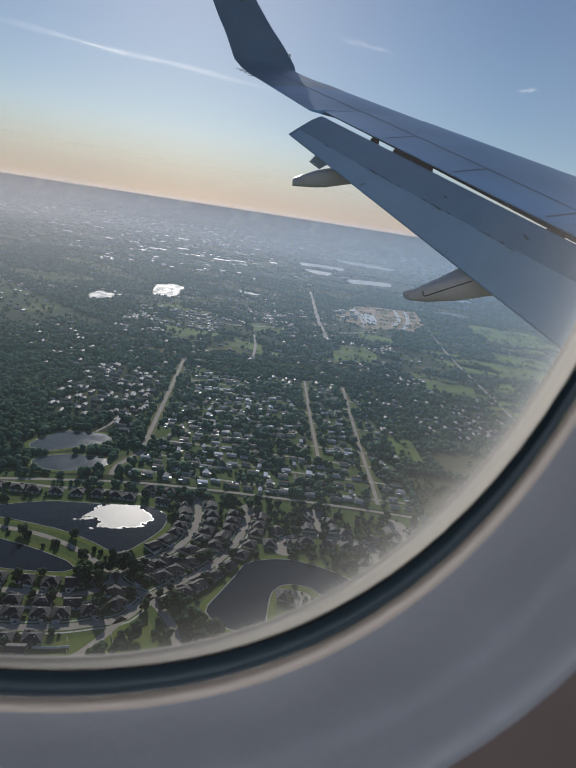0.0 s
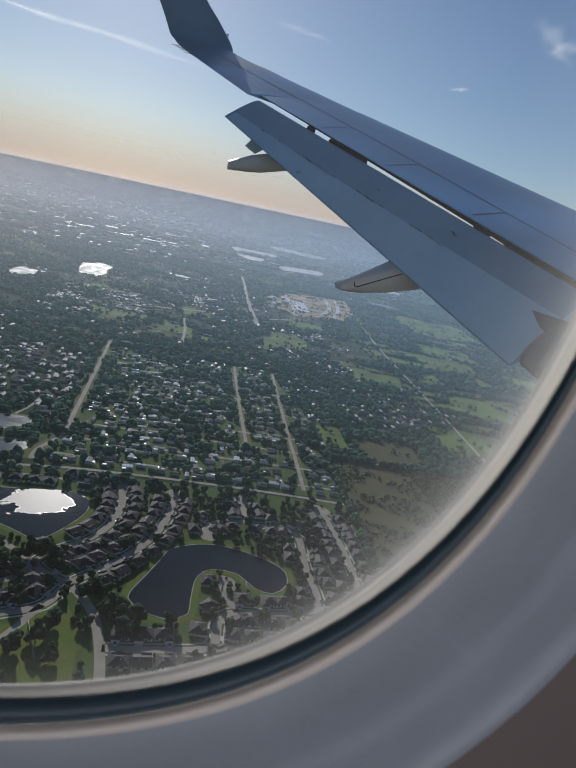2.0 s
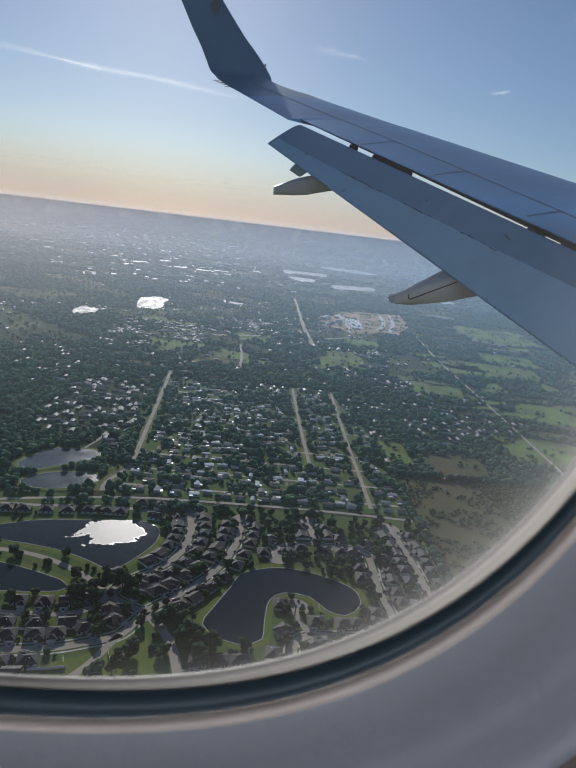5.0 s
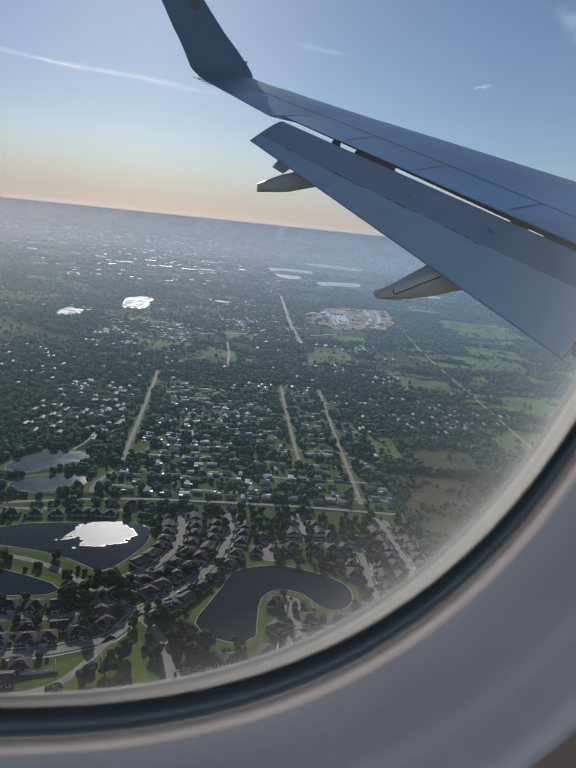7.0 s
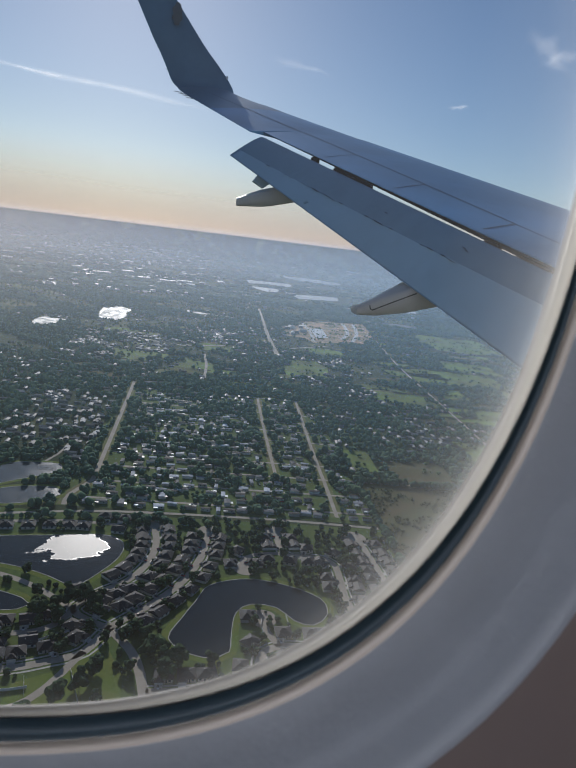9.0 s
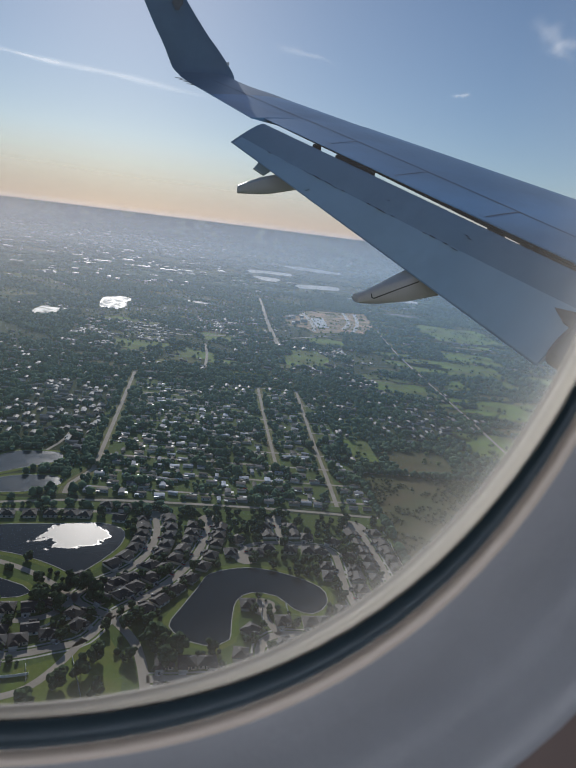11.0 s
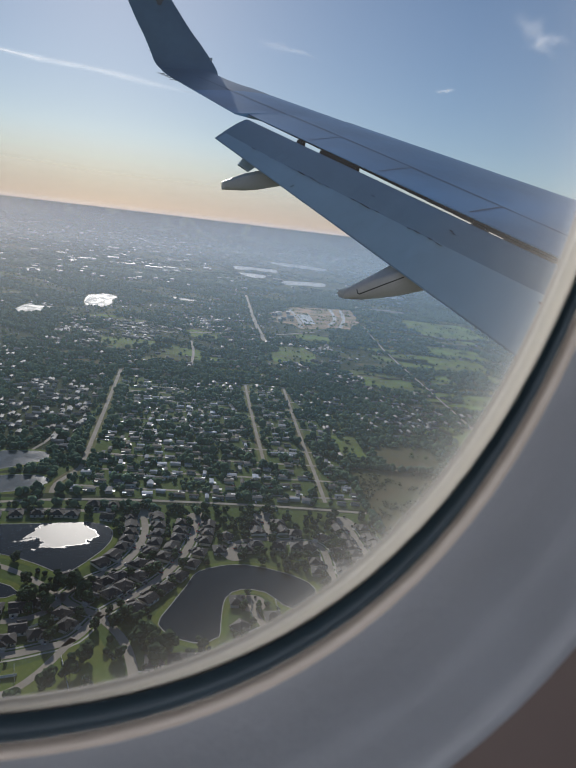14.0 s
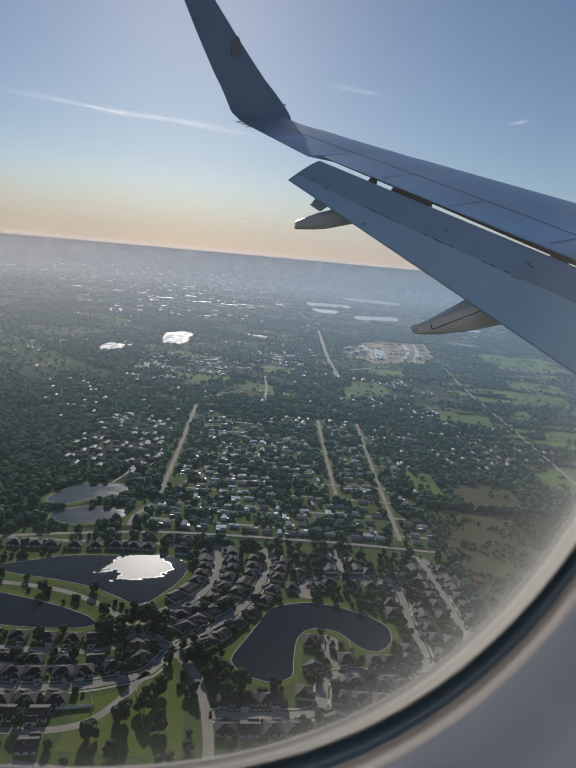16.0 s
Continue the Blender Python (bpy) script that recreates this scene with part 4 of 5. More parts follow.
WET, PAVED, BUILT, OPEN = (np.zeros(GP.shape, bool) for _ in range(4))
for s in SHORES.values():
    WET |= inside(grown(s, 6.0))
for pts in LAKES:
    WET |= inside(grown(smooth_line(pts, 25.0, True), 6.0))
for line, w in LINES:
    for p in line:
        disc(PAVED, p.x, p.y, w / 2 + (7.0 if line is LINES[0][0] else 4.5 if line in (LINES[1][0], LINES[2][0], LINES[3][0]) else 2.5))
for ob in scene.objects:
    if ob.name.startswith(("field", "building_site", "clearing")):
        c = [Matrix.Rotation(-TURN, 3, "Z") @ v.co for v in ob.data.vertices]
        if c[0].x < 190 or c[0].y > 705:
            OPEN |= inside([(v.x, v.y) for v in c])
OPEN |= inside([(-100, 300), (-30, 300), (-34, 350), (-52, 385), (-75, 352), (-98, 340)])

# ---- houses ----
ROOFS = [material("roof_shingle", c, rough=0.7, spec=0.2, var=0.12, scale=0.3, fine=0.12, fine_scale=3.0, per_object=0.25, bump=0.03, bump_scale=2.5) for c in ((0.025, 0.025, 0.028), (0.018, 0.022, 0.028), (0.042, 0.040, 0.041))]
WALLS = [material("stucco", c, rough=0.85, var=0.05, scale=0.4, fine=0.04, fine_scale=4, per_object=0.12) for c in ((0.52, 0.47, 0.38), (0.42, 0.40, 0.37), (0.62, 0.60, 0.55))]
TRAILER_ROOF = material("white_metal_roof", (0.085, 0.095, 0.11), rough=0.75, spec=0.15, var=0.15, scale=0.3, fine=0.06, fine_scale=2, per_object=0.8, skew=3.0)
CARPORT_ROOF = material("white_carport_roof", (0.42, 0.42, 0.41), rough=0.5, spec=0.3, var=0.1, scale=0.4, fine=0.06, fine_scale=2, per_object=0.8, skew=2.0)
TRAILER_WALL = material("trailer_siding", (0.5, 0.49, 0.45), rough=0.6, var=0.08, scale=0.5, fine=0.05, per_object=0.3)
GLASS = material("window_glass", (0.03, 0.04, 0.05), rough=0.08, var=0.1, fine=0.02)
DOOR = material("painted_door", (0.55, 0.53, 0.5), rough=0.5, var=0.05, fine=0.03)


def box_data(x0, x1, y0, y1, z0, z1):
    v = [(x, y, z) for x in (x0, x1) for y in (y0, y1) for z in (z0, z1)]
    return v, [(0, 1, 3, 2), (4, 6, 7, 5), (0, 4, 5, 1), (2, 3, 7, 6), (0, 2, 6, 4), (1, 5, 7, 3)]


def joined(*pieces):
    v, f = [], []
    for pv, pf in pieces:
        f += [tuple(i + len(v) for i in q) for q in pf]
        v += list(pv)
    return v, f


def hip(x0, x1, y0, y1, z, rise, eave=0.5, gable=False):
    """A hipped or gabled roof with eaves over a box; the ridge runs along the longer side."""
    x0, x1, y0, y1 = x0 - eave, x1 + eave, y0 - eave, y1 + eave
    t = 0.25
    lx, ly = x1 - x0, y1 - y0
    if lx >= ly:
        ins = 0.3 if gable else ly / 2
        r = [(x0 + ins, (y0 + y1) / 2, z + rise), (x1 - ins, (y0 + y1) / 2, z + rise)]
    else:
        ins = 0.3 if gable else lx / 2
        r = [((x0 + x1) / 2, y0 + ins, z + rise), ((x0 + x1) / 2, y1 - ins, z + rise)]
    v = [(x0, y0, z), (x1, y0, z), (x1, y1, z), (x0, y1, z)] + r + [(x0, y0, z - t), (x1, y0, z - t), (x1, y1, z - t), (x0, y1, z - t)]
    if lx >= ly:
        f = [(0, 1, 5, 4), (2, 3, 4, 5), (1, 2, 5), (3, 0, 4)]
    else:
        f = [(1, 2, 5, 4), (3, 0, 4, 5), (0, 1, 4), (2, 3, 5)]
    f += [(6, 9, 8, 7), (0, 6, 7, 1), (1, 7, 8, 2), (2, 8, 9, 3), (3, 9, 6, 0)]
    return v, f


def build_house(kind):
    """A one-storey house facing -y, with a garage wing."""
    names = ("beige stucco house with dark brown shingle hip roof", "grey stucco house with charcoal shingle hip roof", "pale stucco house with tan shingle gable roof")
    h = tagged(new("house"), names[kind], "house", "houses of the subdivision")
    w, d, s = ((11.5, 10.0, 1), (12.0, 9.2, -1), (11.0, 10.6, 1))[kind]
    x0, x1, y0, y1 = -w / 2, w / 2, -d / 2, d / 2
    gx0, gx1 = (x0, x0 + 5.8) if s > 0 else (x1 - 5.8, x1)
    part("wall", mesh_of("wall", *joined(box_data(x0, x1, y0, y1, 0, 2.9), box_data(gx0, gx1, y0 - 2.6, y0 + 0.1, 0, 2.8)), WALLS[kind]), h)
    roof = joined(hip(x0, x1, y0, y1, 2.95, 2.6, 0.6, kind == 2), hip(gx0, gx1, y0 - 2.6, y0 + 2.6, 2.85, 1.7, 0.45, kind == 2))
    rf = part("roof", mesh_of("roof", *roof, ROOFS[kind]), h)
    part("vent", mesh_of("vent", *box_data(s * 1.5, s * 1.5 + 0.5, 1.2, 1.7, 3.6, 5.0), DOOR), rf, "small roof vent")
    part("garage_door", mesh_of("garage_door", *box_data(gx0 + 0.5, gx1 - 0.5, y0 - 2.66, y0 - 2.58, 0.05, 2.25), DOOR), h)
    xx = (gx1 + 1.2) if s > 0 else (gx0 - 2.2)
    part("door", mesh_of("door", *box_data(xx, xx + 1.0, y0 - 0.06, y0 + 0.02, 0.05, 2.15), GLASS), h)
    for wx, wy in ((xx + s * 2.5, y0 - 0.06), (-2.5, y1 - 0.02), (2.0, y1 - 0.02)):
        part("window", mesh_of("window", *box_data(wx - 0.8, wx + 0.8, wy, wy + 0.08, 0.9, 2.2), GLASS), h)
    return h


def build_mobile_home(kind):
    h = tagged(new("mobile_home"), ("white mobile home with metal roof and carport", "small pale trailer with low white gable roof", "grey double-wide mobile home on a grass lot")[kind], "mobile home", "homes of the trailer park")
    l, w = ((11.5, 4.2), (9.5, 3.6), (10.5, 6.4))[kind]
    part("wall", mesh_of("wall", *box_data(-l / 2, l / 2, -w / 2, w / 2, 0, 2.9), TRAILER_WALL), h)
    part("roof", mesh_of("roof", *hip(-l / 2, l / 2, -w / 2, w / 2, 2.95, 0.42, 0.25, True), TRAILER_ROOF), h)
    if kind != 1:
        part("carport", mesh_of("carport", *joined(box_data(-l / 2, -l / 2 + 4.2, -w / 2 - 3.0, -w / 2 - 0.26, 2.45, 2.6), *[box_data(-l / 2 + a, -l / 2 + a + 0.12, -w / 2 - 2.9, -w / 2 - 2.78, 0, 2.45) for a in (0.2, 2.1, 3.9)]), CARPORT_ROOF), h)
    for a in (-l / 4, l / 4):
        part("window", mesh_of("window", *box_data(a - 0.6, a + 0.6, -w / 2 - 0.05, -w / 2 + 0.02, 1.0, 2.1), GLASS), h)
    return h


def build_car(kind):
    c = tagged(new("car"), ("white saloon car parked beside a home", "dark grey car parked beside a home", "red car parked beside a home")[kind], "car", "parked cars")
    paint = material("car_paint", ((0.7, 0.7, 0.7), (0.05, 0.05, 0.06), (0.3, 0.02, 0.02))[kind], rough=0.2, spec=0.7, var=0.02, fine=0.01)
    prof = [(-2.2, 0.35), (-2.25, 0.75), (-1.9, 0.95), (-0.9, 1.0), (1.3, 1.0), (2.1, 0.9), (2.25, 0.6), (2.2, 0.3)]
    rings = [[(y * k, x, z) for x, z in prof] for y, k in ((-0.88, 0.95), (-0.85, 1.0), (0.85, 1.0), (0.88, 0.95))]
    part("body", mesh_of("body", *loft(rings), paint), c)
    prof = [(-1.7, 0.98), (-1.1, 1.42), (0.4, 1.45), (1.1, 0.99)]
    part("cabin", mesh_of("cabin", *loft([[(y, x, z) for x, z in prof] for y in (-0.72, 0.72)]), GLASS), c)
    for x in (-0.8, 0.8):
        for y in (-1.4, 1.4):
            ring = [[(x + dx, y + 0.33 * math.cos(a * 0.785), 0.33 + 0.33 * math.sin(a * 0.785)) for a in range(8)] for dx in (-0.1, 0.1)]
            part("wheel", mesh_of("wheel", *loft(ring), DARK_SEAL), c)
    return c


rnd = random.Random(11)
HOUSES, HOMES, CARS = [[f(k) for k in range(3)] for f in (build_house, build_mobile_home, build_car)]
used = {}


def set_down(stock, k, p, q, turn, z=0.05):
    """The first of a kind goes there itself, the rest are copies."""
    v = town(p, q, z)
    m = pose(v.x, v.y, v.z, 0, 0, math.degrees(TURN) + turn)
    ob = stock[k]
    if id(ob) not in used:
        used[id(ob)] = 1
        ob.matrix_basis = m
        return ob
    return copy_thing(ob, m)


def side_line(line, off):
    out = []
    for i, p in enumerate(line):
        t = (line[min(i + 1, len(line) - 1)] - line[max(i - 1, 0)]).normalized()
        out.append(p + Vector((-t.y, t.x)) * off)
    return out


for idx in (4, 5, 7, 9):
    line, w = LINES[idx]
    for s in (1, -1):
        ribbon("sidewalk", side_line(line, s * (w / 2 + 2.2)), 1.4, CONCRETE, 0.12, "narrow concrete sidewalk along a street", "sidewalk")

DRIVES = []
n_house = 0
for idx in (4, 5, 7, 8, 9, 10, 11, 13, 14, 15, 16, 17):
    line, w = LINES[idx]
    run, last = 0.0, line[0]
    for i in range(1, len(line)):
        run += (line[i] - last).length
        last = line[i]
        if run < 13.2:
            continue
        run = 0.0
        t = (line[min(i + 1, len(line) - 1)] - line[i - 1]).normalized()
        for side in (1, -1):
            nrm = Vector((-t.y, t.x)) * side
            c = line[i] + nrm * (w / 2 + 9.6) + t * rnd.uniform(-0.8, 0.8)
            spots = [c, c + nrm * 3.5, c - nrm * 3.0, c + t * 4, c - t * 4]
            if c.x > 186 or c.x < -240 or c.y < 262 or c.y > 572 or any(at_cell(m_, s.x, s.y) for s in spots for m_ in (WET, BUILT, PAVED, OPEN)):
                continue
            k = rnd.choice((0, 0, 1, 1, 2))
            # front looks at the road
            turn = math.degrees(math.atan2(nrm.y, nrm.x)) - 90
            set_down(HOUSES, k, c.x, c.y, turn)
            n_house += 1
            disc(BUILT, c.x, c.y, 6.6)
            sgn = (1, -1, 1)[k]
            across = Vector((nrm.y, -nrm.x))
            lat = -3.1 * sgn if k != 1 else 3.6
            a0, a1 = line[i] + nrm * (w / 2 - 0.3), c - nrm * 7.6
            off = across * lat
            foot = (c + off) - nrm * 7.6
            head = foot - nrm * max(0.5, (a1 - a0).length + 0.2)
            DRIVES.append([foot + across * 2.4, foot - across * 2.4, head - across * 2.4, head + across * 2.4])
            if rnd.random() < 0.5:
                m_ = foot.lerp(head, 0.45)
                set_down(CARS, rnd.choice((0, 0, 1, 1, 2)), m_.x, m_.y, turn + rnd.uniform(-3, 3), 0.16)
for d in DRIVES:
    sheet("driveway", d, CONCRETE, 0.13, "short concrete driveway before a garage", "driveway")

n_home = 0
BACK_HOMES = []
q = 600.0
while q < 1075:
    p = -106.0 + rnd.uniform(0, 6)
    while p < 190:
        if not any(at_cell(m_, p + a, q) for a in (-7, 0, 7) for m_ in (PAVED, WET, OPEN)) and rnd.random() < 0.78:
            if n_home < 296:
                set_down(HOMES, rnd.choice((0, 1, 2)), p, q + rnd.uniform(-4.5, 4.5), rnd.choice((0, 0, 0, 180, 180, 180, 90, 90)) + rnd.gauss(0, 4))
            else:
                BACK_HOMES.append((p, q + rnd.uniform(-3, 3)))
            disc(BUILT, p, q, 6.5)
            if q < 860 and rnd.random() < 0.55:
                set_down(CARS, rnd.choice((0, 0, 0, 1, 2)), p + rnd.uniform(-5, 5), q - rnd.choice((7.5, 8.5, -7.5)), rnd.choice((0, 90, 90)) + rnd.gauss(0, 8), 0.06)
            n_home += 1
        p += rnd.choice((11.5, 13.0, 15.0, 19.0))
    q += 19.0
for j in range(11):
    ribbon("road", [(-108, 611 + j * 45.5), (0, 611 + j * 45.5), (190, 612 + j * 45.5)], 4.0, ROAD, 0.11, "narrow lane between mobile homes", "road")
    for a in range(-108, 190, 4):
        disc(PAVED, a, 611 + j * 45.5, 3.5)


def build_fence(line, h=1.9):
    """White board fence along a line: posts and flat panels between them."""
    fence = tagged(new("fence"), "white vinyl privacy fence behind back gardens", "fence", "garden fences")
    v = town(line[0][0], line[0][1], 0.05)
    fence.location = v
    pts = [town(p[0], p[1], 0.05) - v for p in smooth_line(line, 9.0)]
    for a, b in zip(pts, pts[1:]):
        d, turn = (b - a).length, math.atan2((b - a).y, (b - a).x)
        post = part("post", mesh_of("post", *box_data(-0.1, 0.1, -0.1, 0.1, 0, h + 0.15), WHITE_PAINT), fence)
        post.matrix_basis = Matrix.Translation(a) @ Matrix.Rotation(turn, 4, "Z")
        panel = part("panel", mesh_of("panel", *box_data(0.11, d - 0.11, -0.04, 0.04, 0.08, h), WHITE_PAINT), fence)
        panel.matrix_basis = post.matrix_basis


for line in ([(-230, 371), (-170, 369), (-112, 370), (-88, 384), (-74, 392)], [(-232, 330), (-170, 328), (-112, 331), (-88, 336)], [(-66, 352), (-58, 330), (-54, 318)], [(-92, 344), (-88, 330)], [(-140, 348), (-140, 331)],
             [(60, 420), (58, 405), (60, 392)], [(78, 420), (80, 400)], [(-28, 470), (-8, 482), (2, 500)], [(-56, 428), (-36, 437)], [(189, 556), (190, 500), (190, 440), (189, 380), (188, 310)]):
    build_fence(line)

# ---- trees ----
LEAF = [island_material("foliage", (0.038, 0.084, 0.058), (0.105, 0.175, 0.095), 0.9, 0.04), island_material("foliage", (0.05, 0.09, 0.03), (0.11, 0.165, 0.055), 0.9, 0.04)]
OAK = island_material("oak_foliage", (0.016, 0.034, 0.022), (0.060, 0.098, 0.042), 0.9, 0.04)
SCRUB_LEAF = island_material("scrub_foliage", (0.045, 0.066, 0.025), (0.10, 0.115, 0.05), 0.9, 0.04)
BARK = material("bark", (0.11, 0.085, 0.06), rough=0.9, var=0.2, scale=2, fine=0.1, fine_scale=12)


def ball(level):
    bm = bmesh.new()
    bmesh.ops.create_icosphere(bm, subdivisions=level, radius=1.0)
    v = np.array([x.co[:] for x in bm.verts])
    f = np.array([[x.index for x in y.verts] for y in bm.faces])
    bm.free()
    return v, f


BALLS = {1: ball(1), 2: ball(2)}


def crowns(name, spots, level, mat, label, category, jag=0.28, place=None, seed=3):
    """Many crowns as one mesh: spots are (x, y, z, radius, height) in the world."""
    rng = np.random.RandomState(seed)
    v, f = BALLS[level]
    s = np.asarray(spots, float)
    n, m = len(s), len(v)
    bump_ = 1 + jag * rng.uniform(-1, 1, (n, m, 1))
    pts = v[None] * bump_
    sc = np.stack([s[:, 3] * rng.uniform(0.8, 1.2, n), s[:, 3] * rng.uniform(0.8, 1.2, n), s[:, 4] * 0.5], 1)
    a = rng.uniform(0, 6.28, n)
    pts = pts * sc[:, None, :]
    ca, sa = np.cos(a)[:, None], np.sin(a)[:, None]
    x, y = pts[..., 0] * ca - pts[..., 1] * sa, pts[..., 0] * sa + pts[..., 1] * ca
    pts = np.stack([x, y, pts[..., 2]], 2) + np.stack([s[:, 0], s[:, 1], s[:, 2] + s[:, 4] * 0.46], 1)[:, None, :]
    faces = (f[None] + (np.arange(n) * m)[:, None, None]).reshape(-1, 3)
    me = bpy.data.meshes.new(name)
    me.vertices.add(n * m)
    me.vertices.foreach_set("co", pts.reshape(-1))
    me.loops.add(faces.size)
    me.loops.foreach_set("vertex_index", faces.reshape(-1).astype(np.int32))
    me.polygons.add(len(faces))
    me.polygons.foreach_set("loop_start", np.arange(0, faces.size, 3, dtype=np.int32))
    me.update(calc_edges=True)
    me.materials.append(mat)
    return tagged(new(name, me), label, category, kind="stuff")


def build_tree(kind):
    h, r = ((9.0, 4.2), (7.0, 3.4), (11.0, 4.8))[kind]
    rt = random.Random(40 + kind)
    tree = tagged(new("tree"), ("broad green oak among the houses", "small round garden tree on a lawn", "tall dark green shade tree")[kind], "tree", "trees of the subdivision")
    rings = [[(k * math.cos(a * 1.047), k * math.sin(a * 1.047), z) for a in range(6)] for z, k in ((0, 0.35), (0.4, 0.25), (h * 0.3, 0.2), (h * 0.55, 0.1))]
    pieces = [loft(rings)]
    for i in range(4):
        a, z = i * 1.6 + kind, h * 0.28
        e = (r * 0.6 * math.cos(a), r * 0.6 * math.sin(a), h * 0.55)
        pieces.append(loft([[(k * math.cos(b * 1.57), k * math.sin(b * 1.57), z) for b in range(4)] for k in (0.12,)] + [[(e[0] + 0.04 * math.cos(b * 1.57), e[1] + 0.04 * math.sin(b * 1.57), e[2]) for b in range(4)]]))
    part("trunk", mesh_of("trunk", *joined(*pieces), BARK), tree)
    v, f = BALLS[2]
    verts, faces = [], []
    for i in range(12):
        a, rr, zz = rt.uniform(0, 6.28), r * 0.66 * math.sqrt(rt.random()), rt.uniform(0.24, 0.80) * h
        s = r * rt.uniform(0.34, 0.55)
        b0 = len(verts)
        for p in v:
            k = s * (1 + rt.uniform(-0.26, 0.26))
            verts.append((rr * math.cos(a) + p[0] * k, rr * math.sin(a) + p[1] * k, zz + p[2] * k * 0.8))
        faces += [tuple(int(j) + b0 for j in t) for t in f]
    part("crown", mesh_of("crown", verts, faces, OAK), tree)
    return tree


TREES = [build_tree(k) for k in range(3)]
TREED = np.zeros(GP.shape, bool)
for p, q in ((-84, 428), (-92, 420), (-98, 408), (-88, 404), (-72, 428), (-66, 420), (-60, 410), (-38, 385), (-30, 395), (-22, 388), (-20, 372), (-8, 360), (-12, 372), (2, 362), (-6, 348), (-52, 350), (-58, 338), (-70, 326), (-46, 322), (-84, 312), (-250, 560), (-262, 548), (-238, 600), (-232, 615)):
    if not at_cell(WET, p, q):
        ob = set_down(TREES, rnd.choice((0, 2, 2)), p, q, rnd.uniform(0, 360))
        ob.scale = (rnd.uniform(1.1, 1.6),) * 3
        disc(TREED, p, q, 6.0)
n_tree = 0
tries = 0
while n_tree < 270 and tries < 9000:
    tries += 1
    p, q = rnd.uniform(-240, 190), rnd.uniform(262, 572)
    if any(at_cell(m_, p, q) for m_ in (WET, PAVED, BUILT, TREED, OPEN)):
        continue
    ob = set_down(TREES, rnd.choice((0, 0, 1, 1, 2)), p, q, rnd.uniform(0, 360))
    ob.scale = (rnd.uniform(0.7, 1.15),) * 3
    disc(TREED, p, q, 5.0)
    n_tree += 1

rng = np.random.RandomState(9)


def scatter(n, p0, p1, q0, q1, avoid, keep=None):
    p, q = rng.uniform(p0, p1, n), rng.uniform(q0, q1, n)
    i, j = ((p - P0) / CELL).astype(int), ((q - Q0) / CELL).astype(int)
    ok = (i >= 0) & (i < NP_) & (j >= 0) & (j < NQ_)
    i, j = i.clip(0, NP_ - 1), j.clip(0, NQ_ - 1)
    ok &= ~avoid[i, j]
    if keep is not None:
        ok &= keep(p, q)
    p, q = p[ok], q[ok]
    return p, q


def to_world(p, q):
    c, s = math.cos(TURN), math.sin(TURN)
    return p * c - q * s, p * s + q * c


def wave(p, q, a, b):
    """A smooth uneven pattern from -1 to 1, patches of about a metres."""
    return (np.sin(p / a + 1.3 * np.sin(q / (1.7 * a) + b)) + np.sin(q / (0.8 * a) + 1.7 * np.sin(p / (1.3 * a) - b)) + 0.7 * np.sin((p + q) / (0.45 * a) + b)) / 2.7


SUBURB = inside([(-240, 236), (193, 236), (193, 582), (-240, 540)])
PARK = inside([(-132, 586), (193, 586), (193, 1080), (-132, 1080)])
BROWN = inside([(195, 236), (300, 236), (300, 702), (195, 702)])
DARK = inside([(300, 236), (428, 236), (434, 702), (300, 702)])


def tufts(name, p, q, r0, r1, hk, level, mat, label, category, jag=0.28, seed=3):
    x, y = to_world(p, q)
    r = rng.uniform(r0, r1, len(p))
    crowns(name, np.stack([x, y, np.zeros(len(p)), r, r * hk * rng.uniform(0.8, 1.25, len(p))], 1), level, mat, label, category, jag, None, seed)


BLOCK = WET | PAVED | BUILT | OPEN
p, q = scatter(1500, -260, 190, 250, 580, BLOCK | ~SUBURB | TREED)
tufts("garden_shrubs", p, q, 0.9, 2.6, 2.0, 2, OAK, "small garden trees and shrubs between houses", "shrubs")
p, q = scatter(4200, -132, 193, 586, 1080, BLOCK | ~PARK, lambda a, b: wave(a, b, 11, 1.0) > -0.05)
tufts("park_trees", p, q, 1.2, 3.4, 2.0, 2, LEAF[0], "dark trees scattered among mobile homes", "trees")
p, q = scatter(2300, -132, 193, 592, 1080, BLOCK | ~PARK, lambda a, b: wave(a, b, 26, 3.3) > np.where(b < 690, 0.3, 0.0))
tufts("park_trees", p, q, 2.6, 5.0, 1.9, 2, LEAF[0], "clumps of large dark trees among mobile homes", "trees", 0.3, 12)
p, q = scatter(1900, 195, 300, 240, 702, ~BROWN, lambda a, b: wave(a, b, 14, 2.0) > -0.15)
tufts("field_bushes", p, q, 0.7, 1.9, 1.5, 2, SCRUB_LEAF, "scattered dark bushes on a dry field", "bushes")
p, q = scatter(7000, 300, 434, 240, 702, ~DARK)
tufts("scrub", p, q, 1.0, 2.8, 1.4, 1, SCRUB_LEAF, "dense dark scrub and palmetto thicket", "scrub", 0.35)
p, q = np.concatenate([rng.uniform(197, 440, 160), rng.normal(196, 1.5, 150)]), np.concatenate([rng.normal(704, 2.5, 160), rng.uniform(240, 700, 150)])
tufts("hedge_trees", p, q, 2.0, 4.0, 2.0, 2, LEAF[0], "row of trees along the edge of a field", "trees")
LAND = BLOCK | SUBURB | PARK | BROWN | DARK
